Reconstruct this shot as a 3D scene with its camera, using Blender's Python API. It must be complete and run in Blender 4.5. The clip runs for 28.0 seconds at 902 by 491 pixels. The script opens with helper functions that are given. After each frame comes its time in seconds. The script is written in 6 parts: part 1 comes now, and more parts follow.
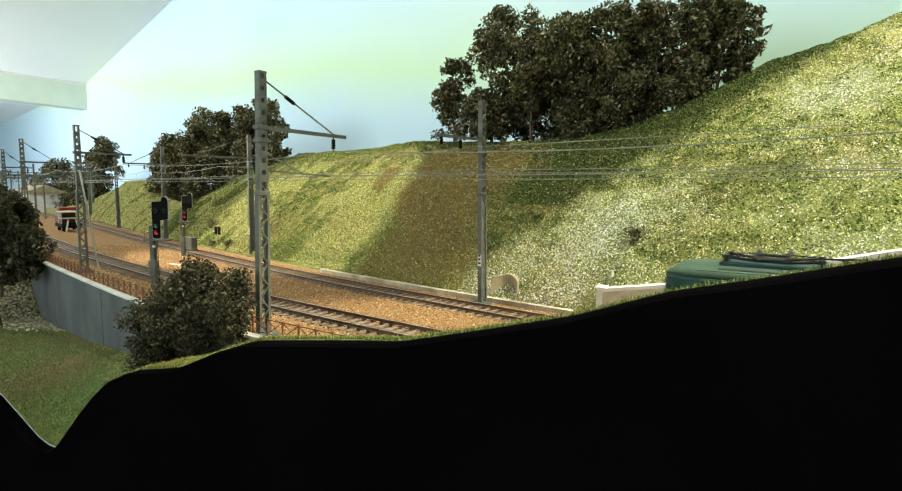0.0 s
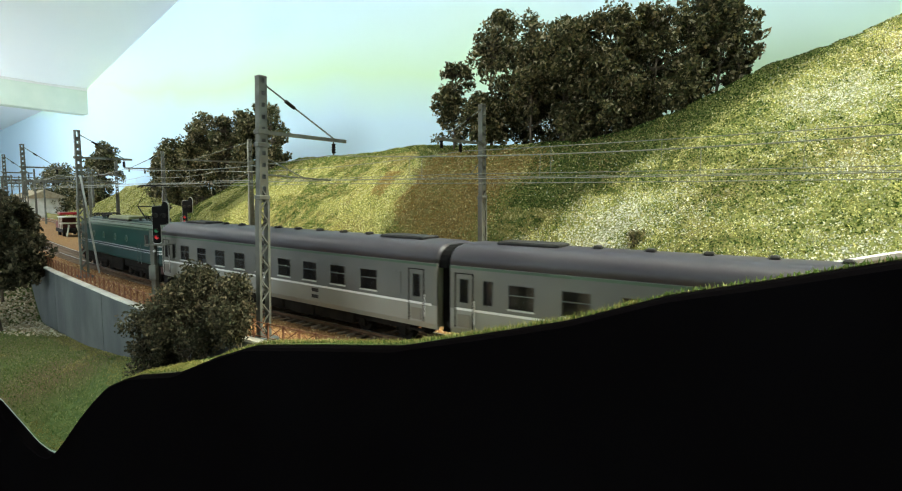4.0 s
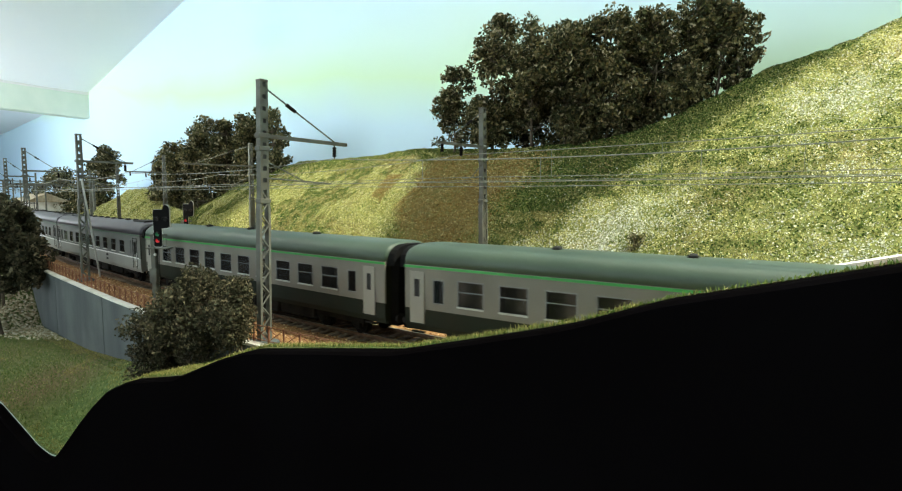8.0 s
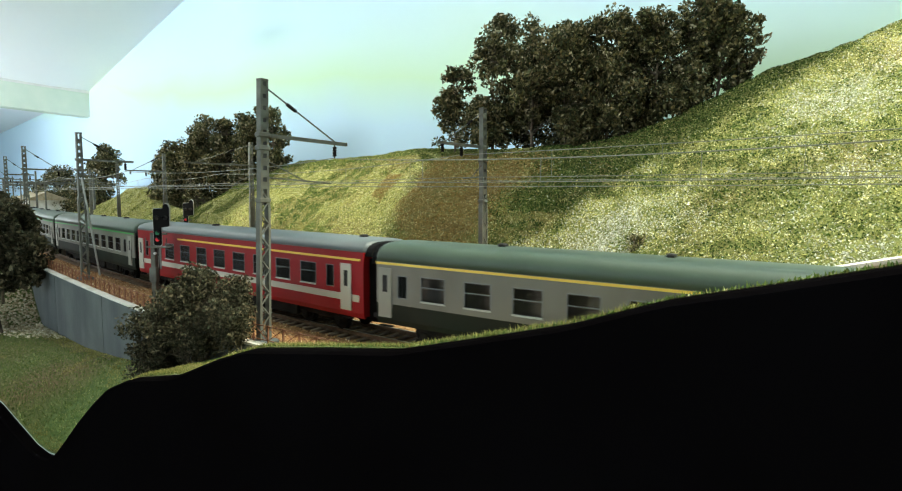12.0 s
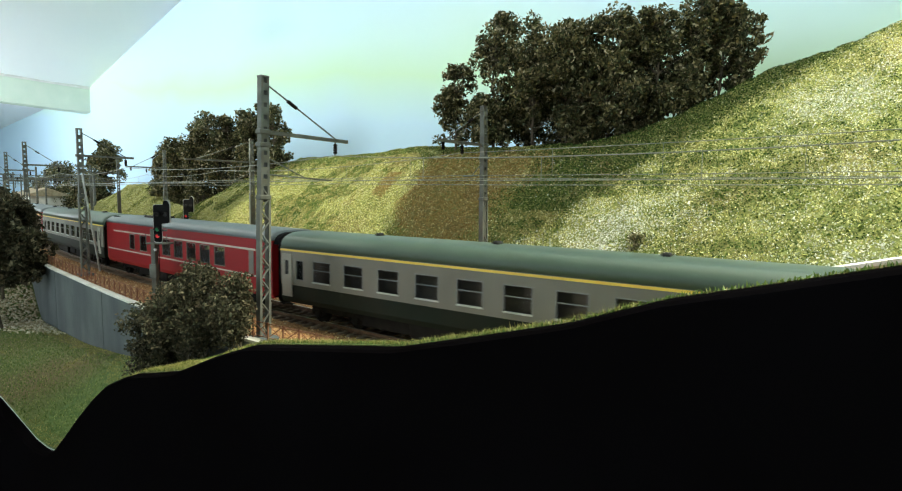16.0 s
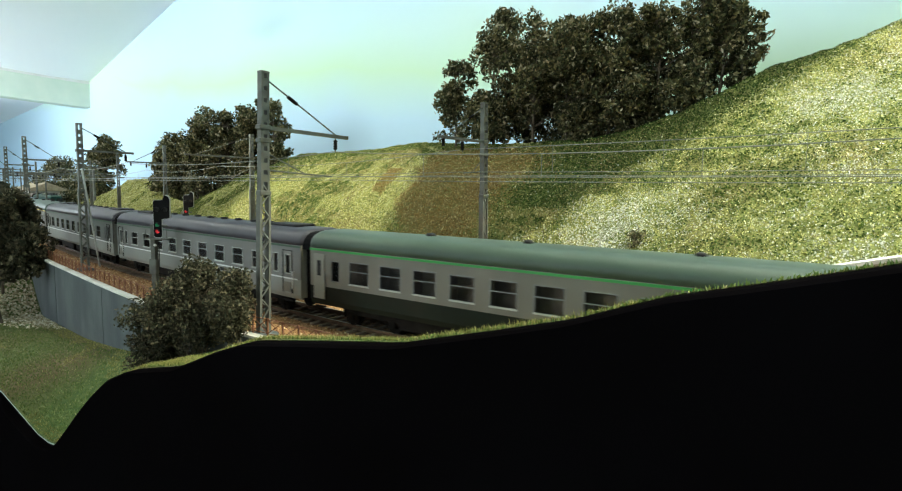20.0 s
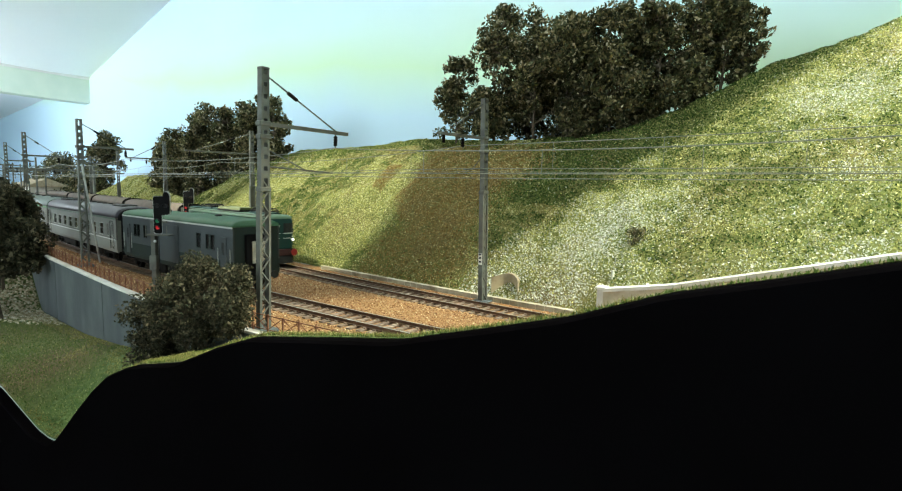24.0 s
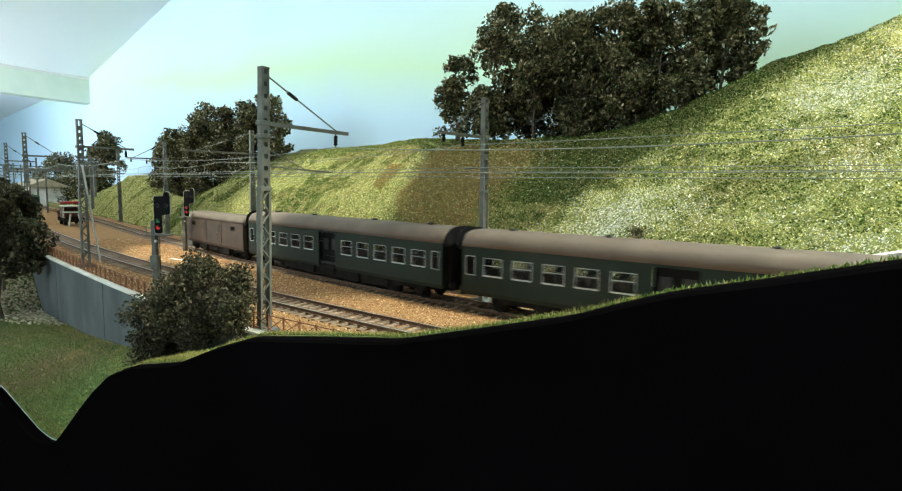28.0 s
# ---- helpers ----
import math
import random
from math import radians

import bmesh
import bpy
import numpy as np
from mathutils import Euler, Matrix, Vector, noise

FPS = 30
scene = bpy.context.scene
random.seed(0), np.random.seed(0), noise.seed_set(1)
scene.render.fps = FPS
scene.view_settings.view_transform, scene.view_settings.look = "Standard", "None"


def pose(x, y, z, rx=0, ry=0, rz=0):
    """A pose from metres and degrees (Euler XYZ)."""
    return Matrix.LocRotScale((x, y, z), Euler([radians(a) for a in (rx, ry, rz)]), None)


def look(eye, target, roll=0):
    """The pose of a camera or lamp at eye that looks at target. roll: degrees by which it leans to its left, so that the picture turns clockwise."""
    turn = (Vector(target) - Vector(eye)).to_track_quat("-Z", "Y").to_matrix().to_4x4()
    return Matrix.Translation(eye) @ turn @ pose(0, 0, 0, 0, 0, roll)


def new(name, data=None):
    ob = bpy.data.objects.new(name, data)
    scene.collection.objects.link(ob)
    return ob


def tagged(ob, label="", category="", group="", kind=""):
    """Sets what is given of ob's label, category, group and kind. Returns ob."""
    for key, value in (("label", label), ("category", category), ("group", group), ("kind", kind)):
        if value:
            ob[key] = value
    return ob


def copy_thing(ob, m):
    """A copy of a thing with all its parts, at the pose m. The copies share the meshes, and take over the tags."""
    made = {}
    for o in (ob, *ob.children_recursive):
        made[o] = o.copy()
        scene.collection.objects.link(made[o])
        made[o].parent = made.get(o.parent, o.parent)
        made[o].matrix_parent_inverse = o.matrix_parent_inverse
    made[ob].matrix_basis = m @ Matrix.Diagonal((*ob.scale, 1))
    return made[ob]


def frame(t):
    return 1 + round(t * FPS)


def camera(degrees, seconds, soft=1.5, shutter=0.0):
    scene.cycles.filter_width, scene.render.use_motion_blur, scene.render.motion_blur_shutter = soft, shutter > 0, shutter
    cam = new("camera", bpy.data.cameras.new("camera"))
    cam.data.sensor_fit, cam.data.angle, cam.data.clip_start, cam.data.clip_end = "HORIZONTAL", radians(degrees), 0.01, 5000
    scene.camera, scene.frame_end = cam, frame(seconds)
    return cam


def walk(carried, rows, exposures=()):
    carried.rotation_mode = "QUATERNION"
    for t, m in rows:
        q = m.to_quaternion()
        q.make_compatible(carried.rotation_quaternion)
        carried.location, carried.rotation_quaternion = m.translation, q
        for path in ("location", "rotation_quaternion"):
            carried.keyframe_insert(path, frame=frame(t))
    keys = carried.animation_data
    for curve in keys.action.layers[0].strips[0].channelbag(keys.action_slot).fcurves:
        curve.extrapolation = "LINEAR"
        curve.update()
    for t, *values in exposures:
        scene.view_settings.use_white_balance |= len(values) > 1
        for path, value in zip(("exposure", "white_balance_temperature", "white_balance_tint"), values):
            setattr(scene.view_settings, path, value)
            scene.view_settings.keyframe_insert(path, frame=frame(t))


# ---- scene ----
# Lengths below are in millimetres of the model unless a comment says otherwise (MM turns them to metres).
MM = 0.001
EYE = 0.0697
cam = camera(79.07, 28.0, soft=1.15, shutter=0.25)
walk(cam, [
    (0, pose(0, 0, EYE, 84.197, -0.434, 33.110)),
    (2, pose(0, 0, EYE, 84.401, -0.317, 33.119)),
    (4, pose(0, 0, EYE, 84.586, -0.252, 33.132)),
    (6, pose(0, 0, EYE, 84.791, -0.176, 33.154)),
    (8, pose(0, 0, EYE, 84.939, -0.225, 33.199)),
    (10, pose(0, 0, EYE, 84.954, -0.288, 33.200)),
    (12, pose(0, 0, EYE, 84.943, -0.457, 33.204)),
    (14, pose(0, 0, EYE, 84.875, -0.579, 33.233)),
    (16, pose(0, 0, EYE, 84.733, -0.765, 33.247)),
    (18, pose(0, 0, EYE, 84.568, -0.889, 33.244)),
    (20, pose(0, 0, EYE, 84.375, -1.003, 33.260)),
    (22, pose(0, 0, EYE, 84.186, -1.092, 33.269)),
    (24, pose(0, 0, EYE, 84.020, -1.097, 33.280)),
    (26, pose(0, 0, EYE, 83.947, -1.042, 33.294)),
    (28, pose(0, 0, EYE, 83.939, -0.949, 33.309)),
], exposures=[(0, 0.05, 6800, 6), (2.5, 0.05, 6550, 7), (12, 0.05, 6400, 6), (28, 0.06, 6150, 4)])
# ---- light ----
world = bpy.data.worlds.new("world")
scene.world = world
world.use_nodes = True
world.node_tree.nodes["Background"].inputs[0].default_value = (0.8, 0.9, 1.0, 1)
world.node_tree.nodes["Background"].inputs[1].default_value = 0.4


def lamp(name, x, y, z, tx, ty, tz, sx, sy, watts, colour):
    data = bpy.data.lights.new(name, "AREA")
    data.shape, data.size, data.size_y, data.energy, data.color = "RECTANGLE", sx * MM, sy * MM, watts, colour
    ob = new(name, data)
    ob.matrix_world = look((x * MM, y * MM, z * MM), (tx * MM, ty * MM, tz * MM))
    return ob


# added daylight fill without a window, the lamps over the layout, an added uplight
# stands in for daylight on walls and ceiling; the room has no window
lamp("daylight_fill", -1400, -3380, 700, -700, 500, 150, 3200, 1700, 100, (0.90, 0.96, 1.0))
lamp("ceiling_strip_lamp", -380, 330, 820, -380, 660, 240, 1000, 60, 5.2, (1.0, 0.96, 0.84))
lamp("ceiling_strip_lamp", -1300, 280, 640, -1150, 560, 40, 900, 60, 4.8, (1.0, 0.97, 0.90))
# unseen, added only to brighten the ceiling at the far end
lamp("ceiling_fill", -2300, 60, 250, -1900, 600, 620, 500, 300, 8, (0.92, 0.97, 1.0))


def reflector(name, x, y, z, tx, ty, tz, watts, cone, blend, colour):
    data = bpy.data.lights.new(name, "SPOT")
    data.energy, data.spot_size, data.spot_blend, data.shadow_soft_size, data.color = watts, radians(cone), blend, 0.014, colour
    new(name, data).matrix_world = look((x * MM, y * MM, z * MM), (tx * MM, ty * MM, tz * MM))


def edged(lamp_at, a, b, half, side):
    """The aim of a lamp whose cone of that half angle ends along the line from a to b."""
    o = Vector(lamp_at)
    p, q = (Vector(a) - o).normalized(), (Vector(b) - o).normalized()
    n = p.cross(q).normalized()
    n = n if n.x * side > 0 else -n
    return o + ((p + q).normalized() * math.cos(radians(half)) + n * math.sin(radians(half))) * 300


# two wide reflector lamps under the roof: their light ends in slanting edges on the slope
for place, a, b, half, side, watts in (((420, 380, 800), (1, 560, 196), (-212, 375, 32), 72, 1, 67), ((-640, 110, 620), (-345, 501, 112), (-325, 360, 0), 15, -1, 35)):
    reflector("reflector_lamp", *place, *edged(place, a, b, half, side), watts, 2 * half, 0.04, (1.0, 0.97, 0.77))
# ---- materials ----


def rgb(c):
    return (*c, 1)


def material(name, c1, c2=None, rough=0.7, metal=0.0, scale=60.0, detail=4.0, bump=0.0, bscale=None, spec=0.4, vary=0.0, dirt=None, dscale=8.0, run=1.0):
    """Two tones mixed by noise, a coarser stain tone, bump, and a shift from object to object. Scales are per metre."""
    m = bpy.data.materials.new(name)
    m.use_nodes = True
    nt = m.node_tree
    n, li = nt.nodes, nt.links
    b = n["Principled BSDF"]
    b.inputs["Roughness"].default_value = rough
    b.inputs["Metallic"].default_value = metal
    b.inputs["Specular IOR Level"].default_value = spec
    tc = n.new("ShaderNodeTexCoord")
    no = n.new("ShaderNodeTexNoise")
    no.inputs["Scale"].default_value, no.inputs["Detail"].default_value = scale, detail
    li.new(tc.outputs["Object"], no.inputs["Vector"])
    ramp = n.new("ShaderNodeValToRGB")
    ramp.color_ramp.elements[0].position, ramp.color_ramp.elements[1].position = 0.35, 0.65
    ramp.color_ramp.elements[0].color = rgb(c1)
    ramp.color_ramp.elements[1].color = rgb(c2 or tuple(min(1, x * 1.15) for x in c1))
    li.new(no.outputs["Fac"], ramp.inputs["Fac"])
    out = ramp.outputs["Color"]
    if dirt:
        n2 = n.new("ShaderNodeTexNoise")
        n2.inputs["Scale"].default_value, n2.inputs["Detail"].default_value = dscale, 5
        mp = n.new("ShaderNodeMapping")
        mp.inputs["Scale"].default_value = (1, 1, run)
        li.new(tc.outputs["Object"], mp.inputs["Vector"])
        li.new(mp.outputs["Vector"], n2.inputs["Vector"])
        r2 = n.new("ShaderNodeMapRange")
        r2.inputs["From Min"].default_value, r2.inputs["From Max"].default_value = 0.45, 0.7
        li.new(n2.outputs["Fac"], r2.inputs["Value"])
        mx = n.new("ShaderNodeMix")
        mx.data_type = "RGBA"
        li.new(r2.outputs["Result"], mx.inputs["Factor"])
        li.new(out, mx.inputs["A"])
        mx.inputs["B"].default_value = rgb(dirt)
        out = mx.outputs["Result"]
    if vary:
        oi = n.new("ShaderNodeObjectInfo")
        hs = n.new("ShaderNodeHueSaturation")
        mr = n.new("ShaderNodeMapRange")
        mr.inputs["To Min"].default_value, mr.inputs["To Max"].default_value = 1 - vary, 1 + vary
        li.new(oi.outputs["Random"], mr.inputs["Value"])
        li.new(mr.outputs["Result"], hs.inputs["Value"])
        li.new(out, hs.inputs["Color"])
        out = hs.outputs["Color"]
    li.new(out, b.inputs["Base Color"])
    if bump:
        nb = n.new("ShaderNodeTexNoise")
        nb.inputs["Scale"].default_value, nb.inputs["Detail"].default_value = bscale or scale * 2, 6
        li.new(tc.outputs["Object"], nb.inputs["Vector"])
        bp = n.new("ShaderNodeBump")
        bp.inputs["Strength"].default_value, bp.inputs["Distance"].default_value = bump, 0.001
        li.new(nb.outputs["Fac"], bp.inputs["Height"])
        li.new(bp.outputs["Normal"], b.inputs["Normal"])
    return m


def island_material(name, stops, rough=0.75, through_light=0.0):
    """A colour for each loose piece of a mesh, from a ramp of (position, colour)."""
    m = bpy.data.materials.new(name)
    m.use_nodes = True
    n, li = m.node_tree.nodes, m.node_tree.links
    b = n["Principled BSDF"]
    b.inputs["Roughness"].default_value, b.inputs["Specular IOR Level"].default_value = rough, 0.25
    g = n.new("ShaderNodeNewGeometry")
    ramp = n.new("ShaderNodeValToRGB")
    e = ramp.color_ramp.elements
    while len(e) < len(stops):
        e.new(0.5)
    for el, (p, c) in zip(e, stops):
        el.position, el.color = p, rgb(c)
    li.new(g.outputs["Random Per Island"], ramp.inputs["Fac"])
    li.new(ramp.outputs["Color"], b.inputs["Base Color"])
    if through_light:
        t, mix = n.new("ShaderNodeBsdfTranslucent"), n.new("ShaderNodeMixShader")
        mix.inputs[0].default_value = through_light
        li.new(ramp.outputs["Color"], t.inputs["Color"])
        li.new(b.outputs[0], mix.inputs[1])
        li.new(t.outputs[0], mix.inputs[2])
        li.new(mix.outputs[0], n["Material Output"].inputs["Surface"])
    return m


def glow(name, c, power):
    m = bpy.data.materials.new(name)
    m.use_nodes = True
    b = m.node_tree.nodes["Principled BSDF"]
    b.inputs["Base Color"].default_value = rgb(c)
    b.inputs["Emission Color"].default_value, b.inputs["Emission Strength"].default_value = rgb(c), power
    return m


def glass(name, tint=(0.75, 0.8, 0.8), rough=0.03, alpha=0.35):
    """A thin pane: partly see-through, with a gloss."""
    m = bpy.data.materials.new(name)
    m.use_nodes = True
    b = m.node_tree.nodes["Principled BSDF"]
    b.inputs["Base Color"].default_value, b.inputs["Roughness"].default_value = rgb(tint), rough
    b.inputs["Alpha"].default_value, b.inputs["Specular IOR Level"].default_value = alpha, 0.3
    return m


def glare_sky():
    """A pale blue wall; the yellow-green belt puts its overexposed glare into the colour."""
    m = bpy.data.materials.new("sky_with_glare")
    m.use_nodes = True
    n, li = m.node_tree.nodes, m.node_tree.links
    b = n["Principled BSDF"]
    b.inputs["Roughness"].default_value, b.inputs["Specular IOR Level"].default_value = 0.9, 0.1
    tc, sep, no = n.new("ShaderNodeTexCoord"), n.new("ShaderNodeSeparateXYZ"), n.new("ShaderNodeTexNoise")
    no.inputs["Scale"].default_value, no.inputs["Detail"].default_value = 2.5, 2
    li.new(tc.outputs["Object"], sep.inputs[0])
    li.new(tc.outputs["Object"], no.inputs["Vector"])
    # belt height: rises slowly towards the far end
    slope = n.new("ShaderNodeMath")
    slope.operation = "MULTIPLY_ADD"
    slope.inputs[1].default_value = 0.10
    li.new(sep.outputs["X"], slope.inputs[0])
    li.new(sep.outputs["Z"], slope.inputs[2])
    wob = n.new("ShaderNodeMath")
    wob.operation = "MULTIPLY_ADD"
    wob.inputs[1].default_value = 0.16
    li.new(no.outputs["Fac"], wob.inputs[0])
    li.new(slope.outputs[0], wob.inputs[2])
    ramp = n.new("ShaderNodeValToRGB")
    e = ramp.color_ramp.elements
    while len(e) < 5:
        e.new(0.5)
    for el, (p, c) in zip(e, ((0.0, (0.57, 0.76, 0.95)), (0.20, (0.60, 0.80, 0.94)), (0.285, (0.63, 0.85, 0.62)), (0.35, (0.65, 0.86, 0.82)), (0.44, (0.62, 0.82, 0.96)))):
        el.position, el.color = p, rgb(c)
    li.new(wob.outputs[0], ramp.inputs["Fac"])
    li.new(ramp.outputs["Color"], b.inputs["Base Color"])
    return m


GROUND = material("earth", (0.16, 0.10, 0.045), (0.30, 0.21, 0.09), 0.95, scale=90, bump=0.6, dirt=(0.10, 0.11, 0.04), dscale=9)
BALLAST = material("ballast", (0.22, 0.105, 0.036), (0.40, 0.23, 0.09), 0.95, scale=900, detail=6, bump=1.0, bscale=1100, dirt=(0.27, 0.15, 0.065), dscale=14)
GRASSY = material("turf", (0.10, 0.12, 0.025), (0.20, 0.21, 0.06), 0.95, scale=300, bump=0.8, dirt=(0.17, 0.125, 0.05), dscale=11)
CONCRETE = material("concrete", (0.085, 0.098, 0.098), (0.12, 0.133, 0.13), 0.85, scale=40, bump=0.25, bscale=300, dirt=(0.065, 0.078, 0.082), dscale=45, run=0.12)
TURF = material("bank_turf", (0.075, 0.125, 0.03), (0.145, 0.19, 0.055), 0.95, scale=260, bump=0.8, dirt=(0.16, 0.12, 0.055), dscale=12)
COPING = material("pale_coping", (0.66, 0.65, 0.60), (0.80, 0.78, 0.72), 0.8, scale=80, bump=0.2, dirt=(0.50, 0.47, 0.38), dscale=30)
TROUGH = material("weathered_concrete", (0.44, 0.40, 0.29), (0.60, 0.55, 0.42), 0.85, scale=120, bump=0.3, dirt=(0.25, 0.20, 0.12), dscale=50)
BLACK = material("black_paint", (0.0022, 0.0018, 0.002), (0.003, 0.0026, 0.003), 1.0, scale=30, spec=0.0)
BACKDROP = glare_sky()
CEILING = material("white_ceiling", (0.86, 0.90, 0.96), (0.89, 0.91, 0.95), 0.9, scale=3, spec=0.1)
TIMBER = material("pale_beam", (0.62, 0.72, 0.62), (0.68, 0.76, 0.66), 0.8, scale=20)
STEEL = material("galvanised_steel", (0.095, 0.10, 0.085), (0.155, 0.16, 0.135), 0.65, 0.1, scale=150, dirt=(0.12, 0.11, 0.085), dscale=60)
WIRE = material("wire", (0.18, 0.195, 0.16), (0.25, 0.25, 0.20), 0.5, 0.2, scale=50)
RAIL = material("rusty_rail", (0.10, 0.055, 0.03), (0.16, 0.09, 0.05), 0.6, 0.3, scale=300)
RAILTOP = material("bright_rail", (0.30, 0.28, 0.26), (0.42, 0.40, 0.38), 0.35, 0.8, scale=100)
SLEEPER = material("sleeper_wood", (0.15, 0.10, 0.07), (0.27, 0.20, 0.145), 0.9, scale=500, vary=0.25)
RUST = material("rusty_fence", (0.17, 0.07, 0.035), (0.25, 0.11, 0.06), 0.85, scale=300)
PALERIM = material("pale_window_rim", (0.40, 0.41, 0.38), (0.50, 0.50, 0.46), 0.5, scale=80)
BARK = material("bark", (0.085, 0.066, 0.045), (0.16, 0.13, 0.09), 0.9, scale=200, bump=0.5)
DARK = material("dark_metal", (0.012, 0.012, 0.012), (0.03, 0.028, 0.026), 0.7, 0.2, scale=200)
# shade under the vehicles is put into this near-black, also used for insulators
UNDER = material("shaded_dusty_running_gear", (0.006, 0.0055, 0.005), (0.018, 0.015, 0.012), 0.9, scale=150, spec=0.15)
RUBBER = material("black_rubber", (0.006, 0.006, 0.0065), (0.01, 0.01, 0.01), 0.9, scale=100, spec=0.1)
BEAM = material("dull_red_beam", (0.035, 0.011, 0.010), (0.055, 0.018, 0.015), 0.8, scale=80)
VANROOF = material("green_van_roof", (0.028, 0.085, 0.036), (0.038, 0.105, 0.046), 0.55, scale=30)
VANUPPER = material("grey_green_paint", (0.034, 0.041, 0.043), (0.046, 0.054, 0.056), 0.45, scale=30, spec=0.3, dirt=(0.045, 0.05, 0.05), dscale=40)
VANGREEN = material("dull_green_paint", (0.012, 0.021, 0.018), (0.017, 0.028, 0.023), 0.6, scale=30, spec=0.2, dirt=(0.020, 0.026, 0.02), dscale=40)
LOCO = material("blue_green_paint", (0.007, 0.044, 0.038), (0.010, 0.056, 0.047), 0.45, scale=20, spec=0.22, dirt=(0.010, 0.044, 0.038), dscale=20)
NAVY = material("dark_blue_paint", (0.006, 0.010, 0.022), (0.009, 0.014, 0.028), 0.45, scale=30)
LOCODARK = material("dark_green_paint", (0.006, 0.034, 0.034), (0.008, 0.042, 0.041), 0.45, scale=30)
HATCH = material("olive_roof_hatch", (0.10, 0.115, 0.045), (0.14, 0.15, 0.065), 0.6, scale=40)
LOCOROOF = material("roof_green", (0.042, 0.080, 0.046), (0.055, 0.10, 0.06), 0.5, scale=30)
LINEWHITE = material("dull_white_line", (0.40, 0.41, 0.44), (0.48, 0.48, 0.50), 0.6, scale=40)
WHITE = material("white_paint", (0.72, 0.72, 0.70), (0.78, 0.78, 0.76), 0.5, scale=40)
ROOFGREY = material("violet_grey_roof", (0.036, 0.032, 0.042), (0.05, 0.046, 0.056), 0.5, scale=25)
ROOFGREEN = material("green_grey_roof", (0.045, 0.072, 0.05), (0.06, 0.09, 0.064), 0.5, scale=25)
ROOFSILVER = material("silver_roof", (0.105, 0.125, 0.13), (0.135, 0.155, 0.16), 0.45, scale=25)
ROOFBROWN = material("brown_roof", (0.092, 0.068, 0.050), (0.13, 0.095, 0.07), 0.7, scale=40)
DULLGREY = material("dull_grey_paint", (0.10, 0.102, 0.098), (0.13, 0.13, 0.122), 0.5, scale=20, spec=0.25, dirt=(0.15, 0.145, 0.125), dscale=14)
DOORGREY = material("pale_grey_door_paint", (0.27, 0.255, 0.215), (0.31, 0.295, 0.25), 0.5, scale=20, spec=0.25)
MIDGREY = material("mid_grey_paint", (0.17, 0.168, 0.155), (0.21, 0.205, 0.19), 0.5, scale=20, spec=0.25, dirt=(0.15, 0.145, 0.13), dscale=14)
BUFFER_RED = material("red_buffer_paint", (0.30, 0.02, 0.02), (0.36, 0.03, 0.03), 0.5, scale=40)
GREY = material("light_grey_paint", (0.175, 0.165, 0.138), (0.205, 0.19, 0.158), 0.55, scale=20, spec=0.22, dirt=(0.15, 0.14, 0.115), dscale=35, run=0.3)
SILVER = material("steel_grey_paint", (0.22, 0.222, 0.20), (0.28, 0.28, 0.25), 0.45, 0.1, scale=20)
BOTTLE = material("bottle_green_paint", (0.010, 0.015, 0.010), (0.015, 0.021, 0.014), 0.65, scale=20, spec=0.12, dirt=(0.02, 0.02, 0.013), dscale=30)
OLIVE = material("worn_green_paint", (0.012, 0.020, 0.014), (0.017, 0.026, 0.018), 0.65, scale=30, spec=0.16, dirt=(0.022, 0.024, 0.016), dscale=40)
VIVID = material("vivid_green_paint", (0.03, 0.27, 0.045), (0.04, 0.32, 0.055), 0.45, scale=20)
YELLOW = material("yellow_paint", (0.75, 0.50, 0.06), (0.80, 0.55, 0.08), 0.45, scale=20)
RED = material("red_paint", (0.23, 0.006, 0.008), (0.27, 0.008, 0.011), 0.45, scale=20, spec=0.25)
CREAM = material("cream_paint", (0.44, 0.42, 0.34), (0.50, 0.48, 0.39), 0.5, scale=20)
MAROON = material("faded_maroon_paint", (0.13, 0.03, 0.022), (0.19, 0.05, 0.035), 0.7, scale=60)
INSIDE = material("compartment_lining", (0.19, 0.14, 0.105), (0.29, 0.22, 0.165), 0.8, scale=120)
VANBROWN = material("weathered_van", (0.045, 0.030, 0.022), (0.07, 0.047, 0.034), 0.8, scale=60)
SUBRIM = material("greyed_white_window_rim", (0.27, 0.28, 0.27), (0.35, 0.355, 0.34), 0.55, scale=80)
RIM = material("dull_window_rim", (0.16, 0.16, 0.155), (0.2, 0.2, 0.19), 0.4, 0.5, scale=60)
TAN = material("tan_masonry", (0.30, 0.24, 0.15), (0.40, 0.33, 0.22), 0.9, scale=150, bump=0.4)
PANE = glass("window_glass", (0.02, 0.02, 0.02), 0.06, 0.27)
LEAF = island_material("leaves", [(0.0, (0.026, 0.036, 0.014)), (0.5, (0.094, 0.098, 0.039)), (0.82, (0.215, 0.18, 0.08)), (0.93, (0.34, 0.29, 0.17)), (1.0, (0.62, 0.55, 0.38))], 0.6, through_light=0.35)
FLOCK = island_material("flock", [(0.0, (0.035, 0.06, 0.010)), (0.4, (0.115, 0.16, 0.026)), (0.78, (0.27, 0.30, 0.065)), (1.0, (0.66, 0.64, 0.32))], through_light=0.3)
